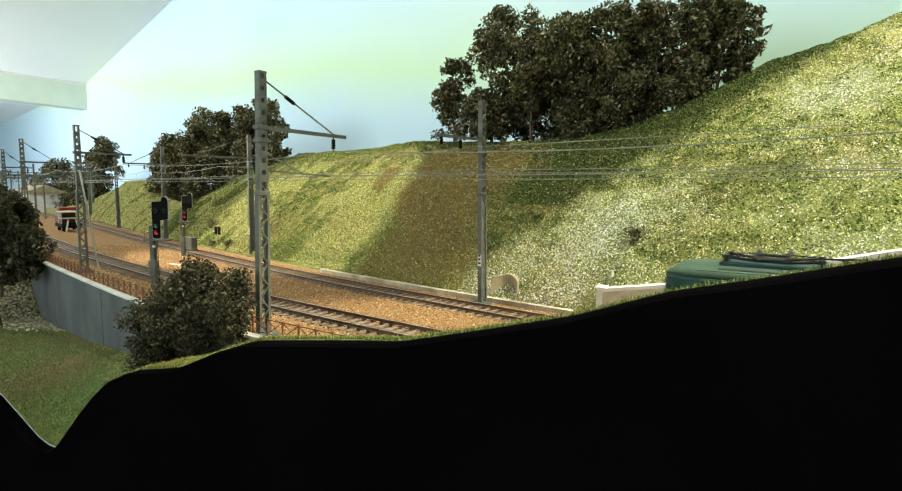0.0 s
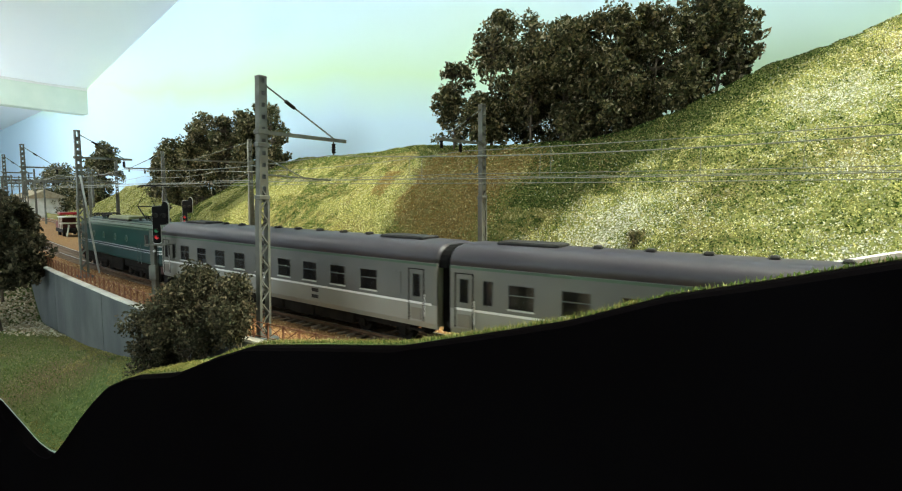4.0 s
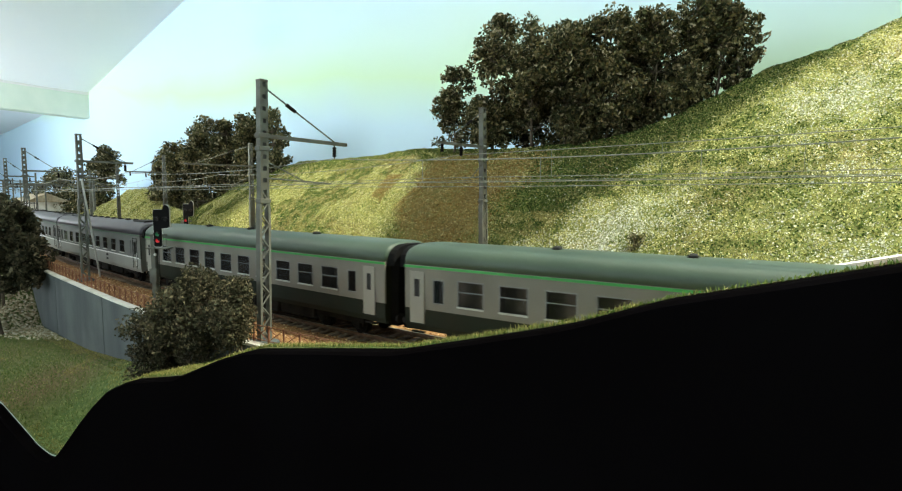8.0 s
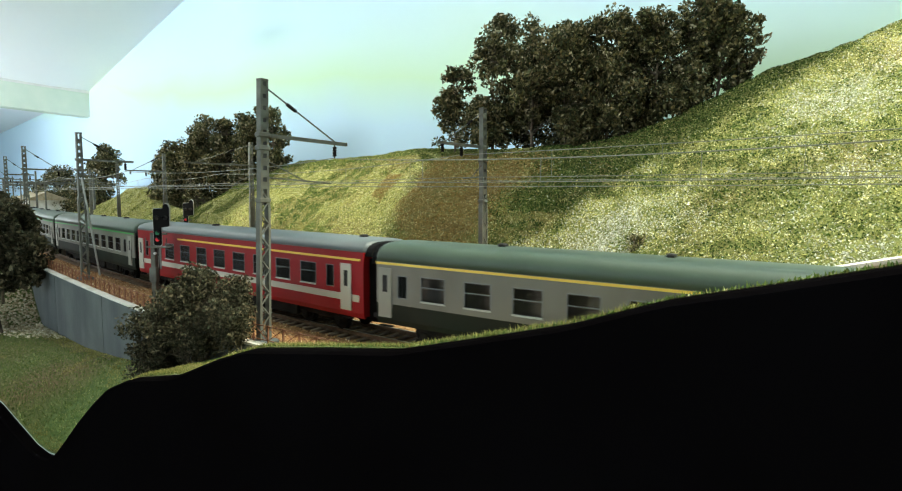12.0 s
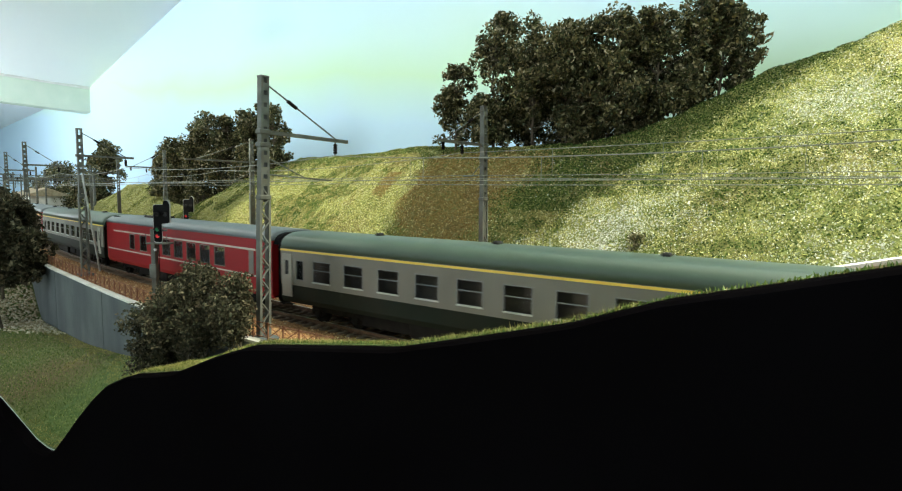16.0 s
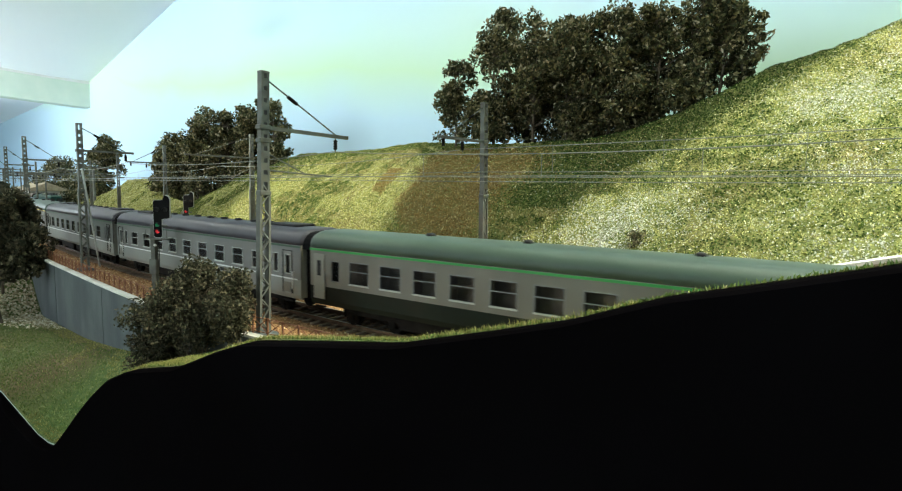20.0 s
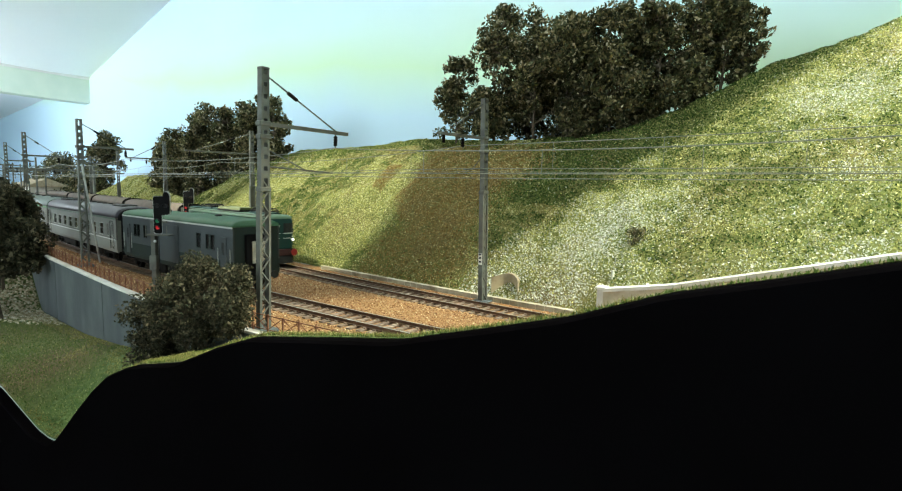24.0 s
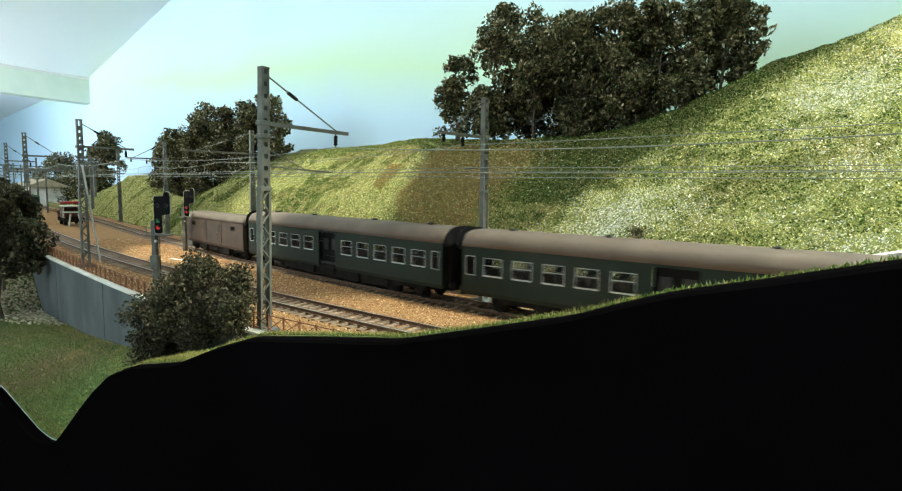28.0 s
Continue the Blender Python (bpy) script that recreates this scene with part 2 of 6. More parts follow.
BLADE = island_material("grass_blades", [(0.0, (0.14, 0.155, 0.035)), (0.5, (0.28, 0.27, 0.075)), (1.0, (0.52, 0.45, 0.19))], through_light=0.45)
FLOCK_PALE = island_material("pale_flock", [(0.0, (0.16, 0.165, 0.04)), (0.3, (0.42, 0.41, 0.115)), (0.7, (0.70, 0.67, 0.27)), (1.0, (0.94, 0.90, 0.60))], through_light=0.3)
FLOCK_BROWN = island_material("brown_flock", [(0.0, (0.14, 0.080, 0.020)), (0.5, (0.30, 0.195, 0.055)), (0.84, (0.44, 0.325, 0.115)), (1.0, (0.86, 0.76, 0.42))])
STONES = island_material("stones", [(0.0, (0.15, 0.06, 0.024)), (0.5, (0.37, 0.185, 0.075)), (0.9, (0.57, 0.36, 0.19)), (1.0, (0.8, 0.66, 0.42))])
FLOCK_STRAW = island_material("straw_flock", [(0.0, (0.13, 0.115, 0.03)), (0.5, (0.30, 0.265, 0.08)), (0.85, (0.48, 0.42, 0.17)), (1.0, (0.85, 0.76, 0.45))])
# near-white for the strongest lamplight on the slope
FLOCK_WHITE = island_material("overlit_flock", [(0.0, (0.28, 0.30, 0.16)), (0.25, (0.68, 0.68, 0.56)), (1.0, (0.90, 0.90, 0.88))], through_light=0.2)
# made darker to deepen the shade below the trees
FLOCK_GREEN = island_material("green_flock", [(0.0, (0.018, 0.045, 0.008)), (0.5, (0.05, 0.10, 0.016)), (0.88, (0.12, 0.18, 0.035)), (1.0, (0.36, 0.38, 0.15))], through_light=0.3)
BLADE_GREEN = island_material("green_blades", [(0.0, (0.065, 0.12, 0.024)), (0.55, (0.13, 0.20, 0.045)), (0.9, (0.26, 0.30, 0.09)), (1.0, (0.55, 0.5, 0.24))], through_light=0.4)
LEAF_GREY = island_material("grey_leaves", [(0.0, (0.032, 0.036, 0.018)), (0.5, (0.064, 0.062, 0.033)), (0.85, (0.12, 0.10, 0.058)), (1.0, (0.23, 0.195, 0.12))], 0.75, through_light=0.3)
SCREE = island_material("scree", [(0.0, (0.32, 0.26, 0.15)), (0.5, (0.62, 0.54, 0.37)), (0.9, (0.80, 0.73, 0.56)), (1.0, (0.9, 0.86, 0.74))])
RED_LENS = glow("red_signal_glow", (0.5, 0.008, 0.012), 0.45)
GREEN_LENS = glow("green_signal_glow", (0.005, 0.2, 0.07), 0.06)
# ---- mesh tools ----


class Geo:
    """Collects the faces of one part, in millimetres."""

    def __init__(self):
        self.v, self.f = [], []

    def add(self, verts, faces):
        k = len(self.v)
        self.v.extend(verts)
        self.f.extend([tuple(i + k for i in f) for f in faces])
        return self

    def box(self, x0, x1, y0, y1, z0, z1):
        return self.add([(x, y, z) for x in (x0, x1) for y in (y0, y1) for z in (z0, z1)],
                        [(0, 1, 3, 2), (4, 6, 7, 5), (0, 4, 5, 1), (2, 3, 7, 6), (0, 2, 6, 4), (1, 5, 7, 3)])

    def cbox(self, x0, x1, y0, y1, z0, z1, c=0.3):
        """A box with chamfered upright and lying edges."""
        ring = [(x0 + c, y0), (x1 - c, y0), (x1, y0 + c), (x1, y1 - c), (x1 - c, y1), (x0 + c, y1), (x0, y1 - c), (x0, y0 + c)]
        mx, my = (x0 + x1) / 2, (y0 + y1) / 2
        kx, ky = max(0.0, 1 - 2 * c / max(x1 - x0, 1e-6)), max(0.0, 1 - 2 * c / max(y1 - y0, 1e-6))
        small = [(mx + (x - mx) * kx, my + (y - my) * ky) for x, y in ring]
        rows = [[(x, y, z0) for x, y in small], [(x, y, z0 + c) for x, y in ring], [(x, y, z1 - c) for x, y in ring], [(x, y, z1) for x, y in small]]
        return self.loft(rows, True)

    def loft(self, rows, caps=False):
        """Skins closed rings of the same length."""
        n = len(rows[0])
        f = [(a * n + i, a * n + (i + 1) % n, (a + 1) * n + (i + 1) % n, (a + 1) * n + i) for a in range(len(rows) - 1) for i in range(n)]
        if caps:
            f += [tuple(reversed(range(n))), tuple((len(rows) - 1) * n + i for i in range(n))]
        return self.add([p for r in rows for p in r], f)

    def strip(self, rows):
        """Skins open lines of the same length."""
        n = len(rows[0])
        f = [(a * n + i, a * n + i + 1, (a + 1) * n + i + 1, (a + 1) * n + i) for a in range(len(rows) - 1) for i in range(n - 1)]
        return self.add([p for r in rows for p in r], f)

    def rod(self, p, q, r, n=6, r2=None):
        p, q = Vector(p), Vector(q)
        d = (q - p).normalized()
        a = d.orthogonal().normalized()
        b = d.cross(a)
        ring = lambda c, rr: [tuple(c + a * (rr * math.cos(2 * math.pi * i / n)) + b * (rr * math.sin(2 * math.pi * i / n))) for i in range(n)]
        return self.loft([ring(p, r), ring(q, r if r2 is None else r2)], True)

    def tube(self, pts, r, n=5):
        rows = []
        for i, p in enumerate(pts):
            d = (Vector(pts[min(i + 1, len(pts) - 1)]) - Vector(pts[max(i - 1, 0)])).normalized()
            a = d.cross(Vector((0, 0, 1))).normalized()
            b = d.cross(a)
            rows.append([tuple(Vector(p) + a * (r * math.cos(2 * math.pi * k / n)) + b * (r * math.sin(2 * math.pi * k / n))) for k in range(n)])
        return self.loft(rows, True)

    def lathe(self, x, y, outline, n=10):
        """A turned upright shape: outline of (z, radius)."""
        return self.loft([[(x + r * math.cos(2 * math.pi * k / n), y + r * math.sin(2 * math.pi * k / n), z) for k in range(n)] for z, r in outline], True)

    def wheel(self, x, y0, y1, z, r, n=16):
        return self.rod((x, y0, z), (x, y1, z), r, n)

    def mesh(self, name, mat, smooth=False):
        me = bpy.data.meshes.new(name)
        me.from_pydata([(x * MM, y * MM, z * MM) for x, y, z in self.v], [], self.f)
        me.materials.append(mat)
        if smooth:
            me.polygons.foreach_set("use_smooth", [True] * len(me.polygons))
        me.update()
        return me


def part(name, geo, mat, parent=None, label="", smooth=False, at=None):
    """Links a Geo (or a finished mesh) as one mesh object, under a thing or a part."""
    me = geo.mesh(name, mat, smooth) if isinstance(geo, Geo) else geo
    ob = new(name, me)
    if parent is not None:
        ob.parent = parent
    if at:
        ob.location = [c * MM for c in at]
    if label:
        ob["label"] = label
    return ob


def thing(name, label, category, x=0, y=0, z=0, rz=0, group="", kind=""):
    ob = new(name)
    ob.empty_display_size = 0.01
    ob.matrix_basis = pose(x * MM, y * MM, z * MM, 0, 0, rz)
    return tagged(ob, label, category, group, kind)


def single(name, geo, mat, label, category="", group="", kind="", smooth=False):
    return tagged(part(name, geo, mat, None, label, smooth), label, category, group, kind)


# ---- the two tracks ----
STEP = 5.0


def lay(x0, y0, bend, right, end):
    """A track's middle line: points and headings by arc length, growing towards the far end."""
    table = {}
    for sign in (1, -1):
        x, y, s = x0, y0, 0.0
        while abs(s) < 9000:
            m = s / 1000
            if m < 0:
                h = right * math.exp(m / 0.06)
            elif m < end:
                h = right + bend[0] * m + bend[1] * m * m
            else:
                h = (right + bend[0] * end + bend[1] * end * end - 0.1) * math.exp(-(m - end) / 1.2) + 0.1
            table[round(s / STEP)] = (x, y, h)
            x -= sign * STEP * math.cos(h)
            y += sign * STEP * math.sin(h)
            s += sign * STEP
    return table


NEAR = lay(-37.4, 210.6, (0.413, -0.1784), 0.0, 1.15)
FAR = lay(-102.0, 295.0, (0.3201, -0.1569), 0.0956, 1.02)
FAR_Z = -5.5


def on(track, s, off=0.0):
    """The point at arc length s, off to the far side, and the heading."""
    i = math.floor(s / STEP)
    k = s / STEP - i
    a, b = track[i], track[i + 1]
    h = a[2] + (b[2] - a[2]) * k
    return a[0] + (b[0] - a[0]) * k + math.sin(h) * off, a[1] + (b[1] - a[1]) * k + math.cos(h) * off, h


def line_at(track, x):
    """The y of a track's middle at x."""
    lo, hi = -1790, 1790
    while hi - lo > 1:
        mid = (lo + hi) // 2
        if track[mid][0] > x:
            lo = mid
        else:
            hi = mid
    a, b = track[lo], track[hi]
    return a[1] + (b[1] - a[1]) * (x - a[0]) / (b[0] - a[0])


NEAR_X = np.array([NEAR[i][0] for i in range(1700, -1700, -1)])
NEAR_Y = np.array([NEAR[i][1] for i in range(1700, -1700, -1)])
FAR_X = np.array([FAR[i][0] for i in range(1700, -1700, -1)])
FAR_Y = np.array([FAR[i][1] for i in range(1700, -1700, -1)])
# ---- the layout's ground ----
rng = np.random.default_rng(7)


def curve1(x, pairs):
    return np.interp(x, [p[0] for p in pairs], [p[1] for p in pairs])


FRONT = 120.0
EDGE = [(-2600, -60), (-402, -55.1), (-377, -61.7), (-352, -68.4), (-338, -69.6), (-325, -68.2), (-314, -61.6), (-301, -50.8), (-287, -38.6), (-271, -25.9), (-258, -17), (-239, -9), (-204, -1.2), (-175, 11), (-158, 17),
        (-127, 22), (-94, 27), (-65, 35), (-44, 41), (-23, 49), (-4, 54), (14, 59), (60, 66), (500, 75)]
CAP = [(-2600, 540), (-1218, 358), (-927, 288), (-633, 226), (-550, 210), (-460, 194), (-390, 182), (-338, 174), (-300, 170), (-225, 164), (-150, 163), (500, 163)]
WALL_FOOT = [(-2600, -3), (-700, -4), (-655, -40), (-625, -58), (-600, -57), (-460, -48), (-380, -39), (-330, -32), (-262, -20), (-225, -6), (-205, -3), (500, -3)]
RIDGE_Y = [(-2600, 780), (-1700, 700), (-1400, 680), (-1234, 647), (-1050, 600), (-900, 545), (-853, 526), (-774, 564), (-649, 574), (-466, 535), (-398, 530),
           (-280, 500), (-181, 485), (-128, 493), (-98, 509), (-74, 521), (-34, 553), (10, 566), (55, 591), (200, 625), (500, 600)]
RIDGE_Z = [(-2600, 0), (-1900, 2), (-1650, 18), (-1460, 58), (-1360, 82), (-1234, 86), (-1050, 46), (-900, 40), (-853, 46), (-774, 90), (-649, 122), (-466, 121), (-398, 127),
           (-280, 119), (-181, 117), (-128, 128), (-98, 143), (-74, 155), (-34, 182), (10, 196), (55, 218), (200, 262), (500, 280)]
SIDE_WALL = [(-105, 10), (-64, 17), (-25, 27), (38, 43.6), (200, 75), (500, 110)]


def wall_y(x):
    return 690 - 0.11 * x


def near_y(x):
    return np.interp(x, NEAR_X[::-1] if NEAR_X[0] > NEAR_X[-1] else NEAR_X, NEAR_Y[::-1] if NEAR_X[0] > NEAR_X[-1] else NEAR_Y)


def far_y(x):
    return np.interp(x, FAR_X[::-1] if FAR_X[0] > FAR_X[-1] else FAR_X, FAR_Y[::-1] if FAR_X[0] > FAR_X[-1] else FAR_Y)


def rough(x, y, a, size):
    """Smooth unevenness from a few crossing waves."""
    z = 0
    for k, (p, q, r) in enumerate(((1.0, 0.31, 0.4), (-0.42, 1.1, 1.9), (0.73, -0.87, 4.1), (1.9, 1.3, 2.2), (-2.3, 1.7, 5.0))):
        z = z + np.sin((x * p + y * q) / size * 6.28 + r) / (1 + 0.5 * k)
    return z * a * 0.4


NOISE = np.random.default_rng(3).uniform(-1, 1, (128, 128))


def mottle(x, y, size):
    """Soft random patches of about that size, between -1 and 1."""
    total = 0
    for k in range(3):
        a, b = np.asarray(x) / size * 2 ** k + 17.3 * k, np.asarray(y) / size * 2 ** k + 5.1 * k
        i, j = np.floor(a).astype(int), np.floor(b).astype(int)
        p, q = a - i, b - j
        p, q = p * p * (3 - 2 * p), q * q * (3 - 2 * q)
        g = lambda u, v: NOISE[u % 128, v % 128]
        total = total + ((g(i, j) * (1 - p) + g(i + 1, j) * p) * (1 - q) + (g(i, j + 1) * (1 - p) + g(i + 1, j + 1) * p) * q) * 0.62 ** k
    return total * 0.8


def bank_z(x, y):
    """The slope before the retaining wall, up to the front board."""
    cap = curve1(x, CAP)
    k = np.clip((y - FRONT) / (cap - FRONT), 0, 1)
    k = k * k * (3 - 2 * k)
    return curve1(x, EDGE) * (1 - k) + curve1(x, WALL_FOOT) * k + rough(x, y, 1.2, 60) * (1 - k) * np.clip(k * 6, 0, 1)


def bed_z(x, y):
    """The trackbed, dropping to the lower far track."""
    a, b = near_y(x) + 14, far_y(x) - 14
    k = np.clip((y - a) / np.maximum(b - a, 1), 0, 1)
    sunk = np.maximum(np.clip((17.5 - np.abs(y - near_y(x))) / 2.5, 0, 1), np.clip((17.5 - np.abs(y - far_y(x))) / 2.5, 0, 1))
    return -2.3 + (FAR_Z) * k + mottle(x, y, 20) * 0.35 - sunk * 1.1


def toe_y(x):
    return far_y(x) + 31


def slope_foot(x):
    """Where the slope begins: past the far track, or behind the wing wall."""
    w = np.clip((x + 128) / 24, 0, 1)
    return toe_y(x) + (333.0 - toe_y(x)) * w


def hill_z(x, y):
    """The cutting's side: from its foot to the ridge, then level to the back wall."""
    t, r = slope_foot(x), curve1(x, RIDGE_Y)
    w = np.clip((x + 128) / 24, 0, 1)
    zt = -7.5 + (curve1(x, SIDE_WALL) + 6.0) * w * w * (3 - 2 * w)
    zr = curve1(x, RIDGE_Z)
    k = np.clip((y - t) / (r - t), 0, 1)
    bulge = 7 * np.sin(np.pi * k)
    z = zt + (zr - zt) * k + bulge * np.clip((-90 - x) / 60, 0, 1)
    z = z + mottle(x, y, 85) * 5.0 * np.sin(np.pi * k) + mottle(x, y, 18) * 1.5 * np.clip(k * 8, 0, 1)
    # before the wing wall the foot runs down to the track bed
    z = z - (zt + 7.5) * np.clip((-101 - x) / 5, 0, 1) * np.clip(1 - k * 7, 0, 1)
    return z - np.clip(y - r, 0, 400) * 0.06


def sheet(name, xs, lo, hi, n, height, mat, label):
    """A height field between two lines, n strips deep."""
    xs = np.asarray(xs, float)
    k = np.linspace(0, 1, n)[None, :]
    X = np.repeat(xs[:, None], n, 1)
    Y = lo(xs)[:, None] * (1 - k) + hi(xs)[:, None] * k
    Z = height(X, Y)
    g = Geo()
    v = np.stack([X, Y, Z], -1).reshape(-1, 3)
    a = np.arange(len(xs) - 1)[:, None] * n + np.arange(n - 1)[None, :]
    f = np.stack([a, a + n, a + n + 1, a + 1], -1).reshape(-1, 4)
    g.v, g.f = v.tolist(), f.tolist()
    return single(name, g, mat, label, "ground", kind="structure", smooth=True)


XS = np.r_[np.linspace(-2600, -1000, 160), np.linspace(-995, 100, 360), np.linspace(105, 500, 40)]
sheet("ground_bank", XS, lambda x: np.full_like(x, FRONT), lambda x: curve1(x, CAP) + 1, 40, bank_z, TURF, "grassy earth bank before the retaining wall")
sheet("ground_trackbed", XS, lambda x: curve1(x, CAP) + 1, lambda x: slope_foot(x) + 0.5, 60, bed_z, BALLAST, "ochre ballast under the two railway tracks")
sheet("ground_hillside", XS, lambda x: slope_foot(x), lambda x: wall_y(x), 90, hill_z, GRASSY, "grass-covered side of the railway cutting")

# the board that closes the layout towards the room
g = Geo()
bx = np.r_[np.linspace(-2600, -460, 60), np.linspace(-455, 60, 260), np.linspace(65, 500, 40)]
bz = curve1(bx, EDGE)
bz = np.convolve(np.r_[bz[0], bz, bz[-1]], np.ones(3) / 3, "valid") - 1.5
rows = []
for x, z in zip(bx, bz):
    rows.append([(x, FRONT - 6, -260), (x, FRONT - 6, z + 0.6), (x, FRONT - 5, z + 1.4), (x, FRONT - 1, z + 1.4), (x, FRONT, z + 0.6), (x, FRONT, -260)])
g.loft(rows, True)
single("front_board", g, BLACK, "black painted front board with a wavy upper edge", "fascia board")

# retaining wall, its coping and the right-hand wall
g, c = Geo(), Geo()
wx = np.linspace(-2300, -205, 420)
wy = curve1(wx, CAP)
wz = curve1(wx, WALL_FOOT)
g.loft([[(x, y - 1.2, z - 8), (x, y - 1.2, -1.2), (x, y + 3, -1.2), (x, y + 3, z - 8)] for x, y, z in zip(wx, wy, wz)], True)
retaining = single("retaining_wall", g, CONCRETE, "long grey concrete retaining wall below the track", "wall", kind="structure", smooth=False)
# cast panels between narrow upright joints
for k in range(30):
    x0, x1 = -205.4 - 70 * (k + 1), -205.4 - 70 * k - 0.6
    xs = np.linspace(x0, x1, 9)
    part("panel", Geo().loft([[(x, y - 2.0 - 0.15 * (k % 2), z - 8), (x, y - 2.0 - 0.15 * (k % 2), -1.25), (x, y - 1.1, -1.25), (x, y - 1.1, z - 8)] for x, y, z in zip(xs, curve1(xs, CAP), curve1(xs, WALL_FOOT))], True), CONCRETE, retaining)
c.loft([[(x, y - 3.2, -1.2), (x, y - 3.2, 0.0), (x, y + 1.2, 0.0), (x, y + 1.2, -1.2)] for x, y in zip(wx, wy)], True)
single("wall_coping", c, COPING, "pale stone coping on the retaining wall", "coping", kind="structure")
g, c = Geo(), Geo()
sx = np.linspace(-102, 480, 60)
sz = curve1(sx, SIDE_WALL)
g.loft([[(x, 327, -12), (x, 327, z - 2), (x, 333, z - 2), (x, 333, -12)] for x, z in zip(sx, sz)], True)
single("wing_wall", g, TROUGH, "pale stone wall at the foot of the slope", "wall", kind="structure")
c.loft([[(x, 325.5, z - 2), (x, 325.5, z), (x, 334.5, z), (x, 334.5, z - 2)] for x, z in zip(sx, sz)], True)
single("wing_wall_coping", c, COPING, "white coping on the wall at the slope's foot", "coping", kind="structure")
g = Geo()
kx = np.linspace(-378, -118, 40)
for a, b in zip(kx, kx[1:]):
    ya, yb = far_y(a) + 24, far_y(b) + 24
    g.loft([[(a + 0.15, ya, -9), (a + 0.15, ya, -4.6), (a + 0.15, ya + 4.5, -4.6), (a + 0.15, ya + 4.5, -9)], [(b - 0.15, yb, -9), (b - 0.15, yb, -4.6), (b - 0.15, yb + 4.5, -4.6), (b - 0.15, yb + 4.5, -9)]], True)
single("cable_trough", g, TROUGH, "pale concrete cable trough beside the far track", "trough", kind="structure")

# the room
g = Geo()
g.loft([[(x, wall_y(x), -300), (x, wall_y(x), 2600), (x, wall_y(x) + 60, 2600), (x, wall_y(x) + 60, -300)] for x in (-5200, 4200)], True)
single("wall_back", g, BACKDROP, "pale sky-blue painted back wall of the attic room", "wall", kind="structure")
g = Geo()
for p in ((-5300, -5200, -3500, 1400), (4200, 4300, -3500, 700)):
    g.box(p[0], p[1], p[2], p[3], -1000, 2600)
g.box(-5300, 4300, -3600, -3500, -1000, 2600)
single("wall_room", g, CEILING, "plain white walls of the room", "wall", kind="structure")
single("floor", Geo().box(-5300, 4300, -3600, 1400, -1100, -1000), TIMBER, "pale floor of the room", "floor", kind="structure")
# roof slopes that meet the back wall along a falling line
JOINT = [(4200, 1720), (-1428, 559), (-2130, 415), (-2666, 391), (-5200, 275)]
g = Geo()
rows = []
for x, z in JOINT:
    rows.append([(x, wall_y(x) - 0.5, z), (x, -3500, z + 500), (x, -3500, z + 560), (x, wall_y(x) - 0.5, z + 60)])
g.loft(rows, True)
single("ceiling", g, CEILING, "white sloping attic ceiling", "ceiling", kind="structure")
g = Geo()
g.loft([[(x0, y, z0), (x1, y, z0), (x1, y, z1), (x0, y, z1)] for x0, x1, y, z0, z1 in ((-2143, -2090, wall_y(-2130) - 1, 335, 425), (-3300, -3250, -1800, 520, 640))], True)
single("roof_beam", g, TIMBER, "pale painted roof beam under the ceiling", "beam", kind="structure")
g = Geo()
g.loft([[(x0, y, z0), (x1, y, z0), (x1, y, z0 + 9), (x0, y, z0 + 9)] for x0, x1, y, z0 in ((-2152, -2086, wall_y(-2130) - 2, 413), (-3309, -3246, -1800, 628))], True)
single("beam_moulding", g, WHITE, "white moulding along the top of the roof beam", "moulding", kind="structure")
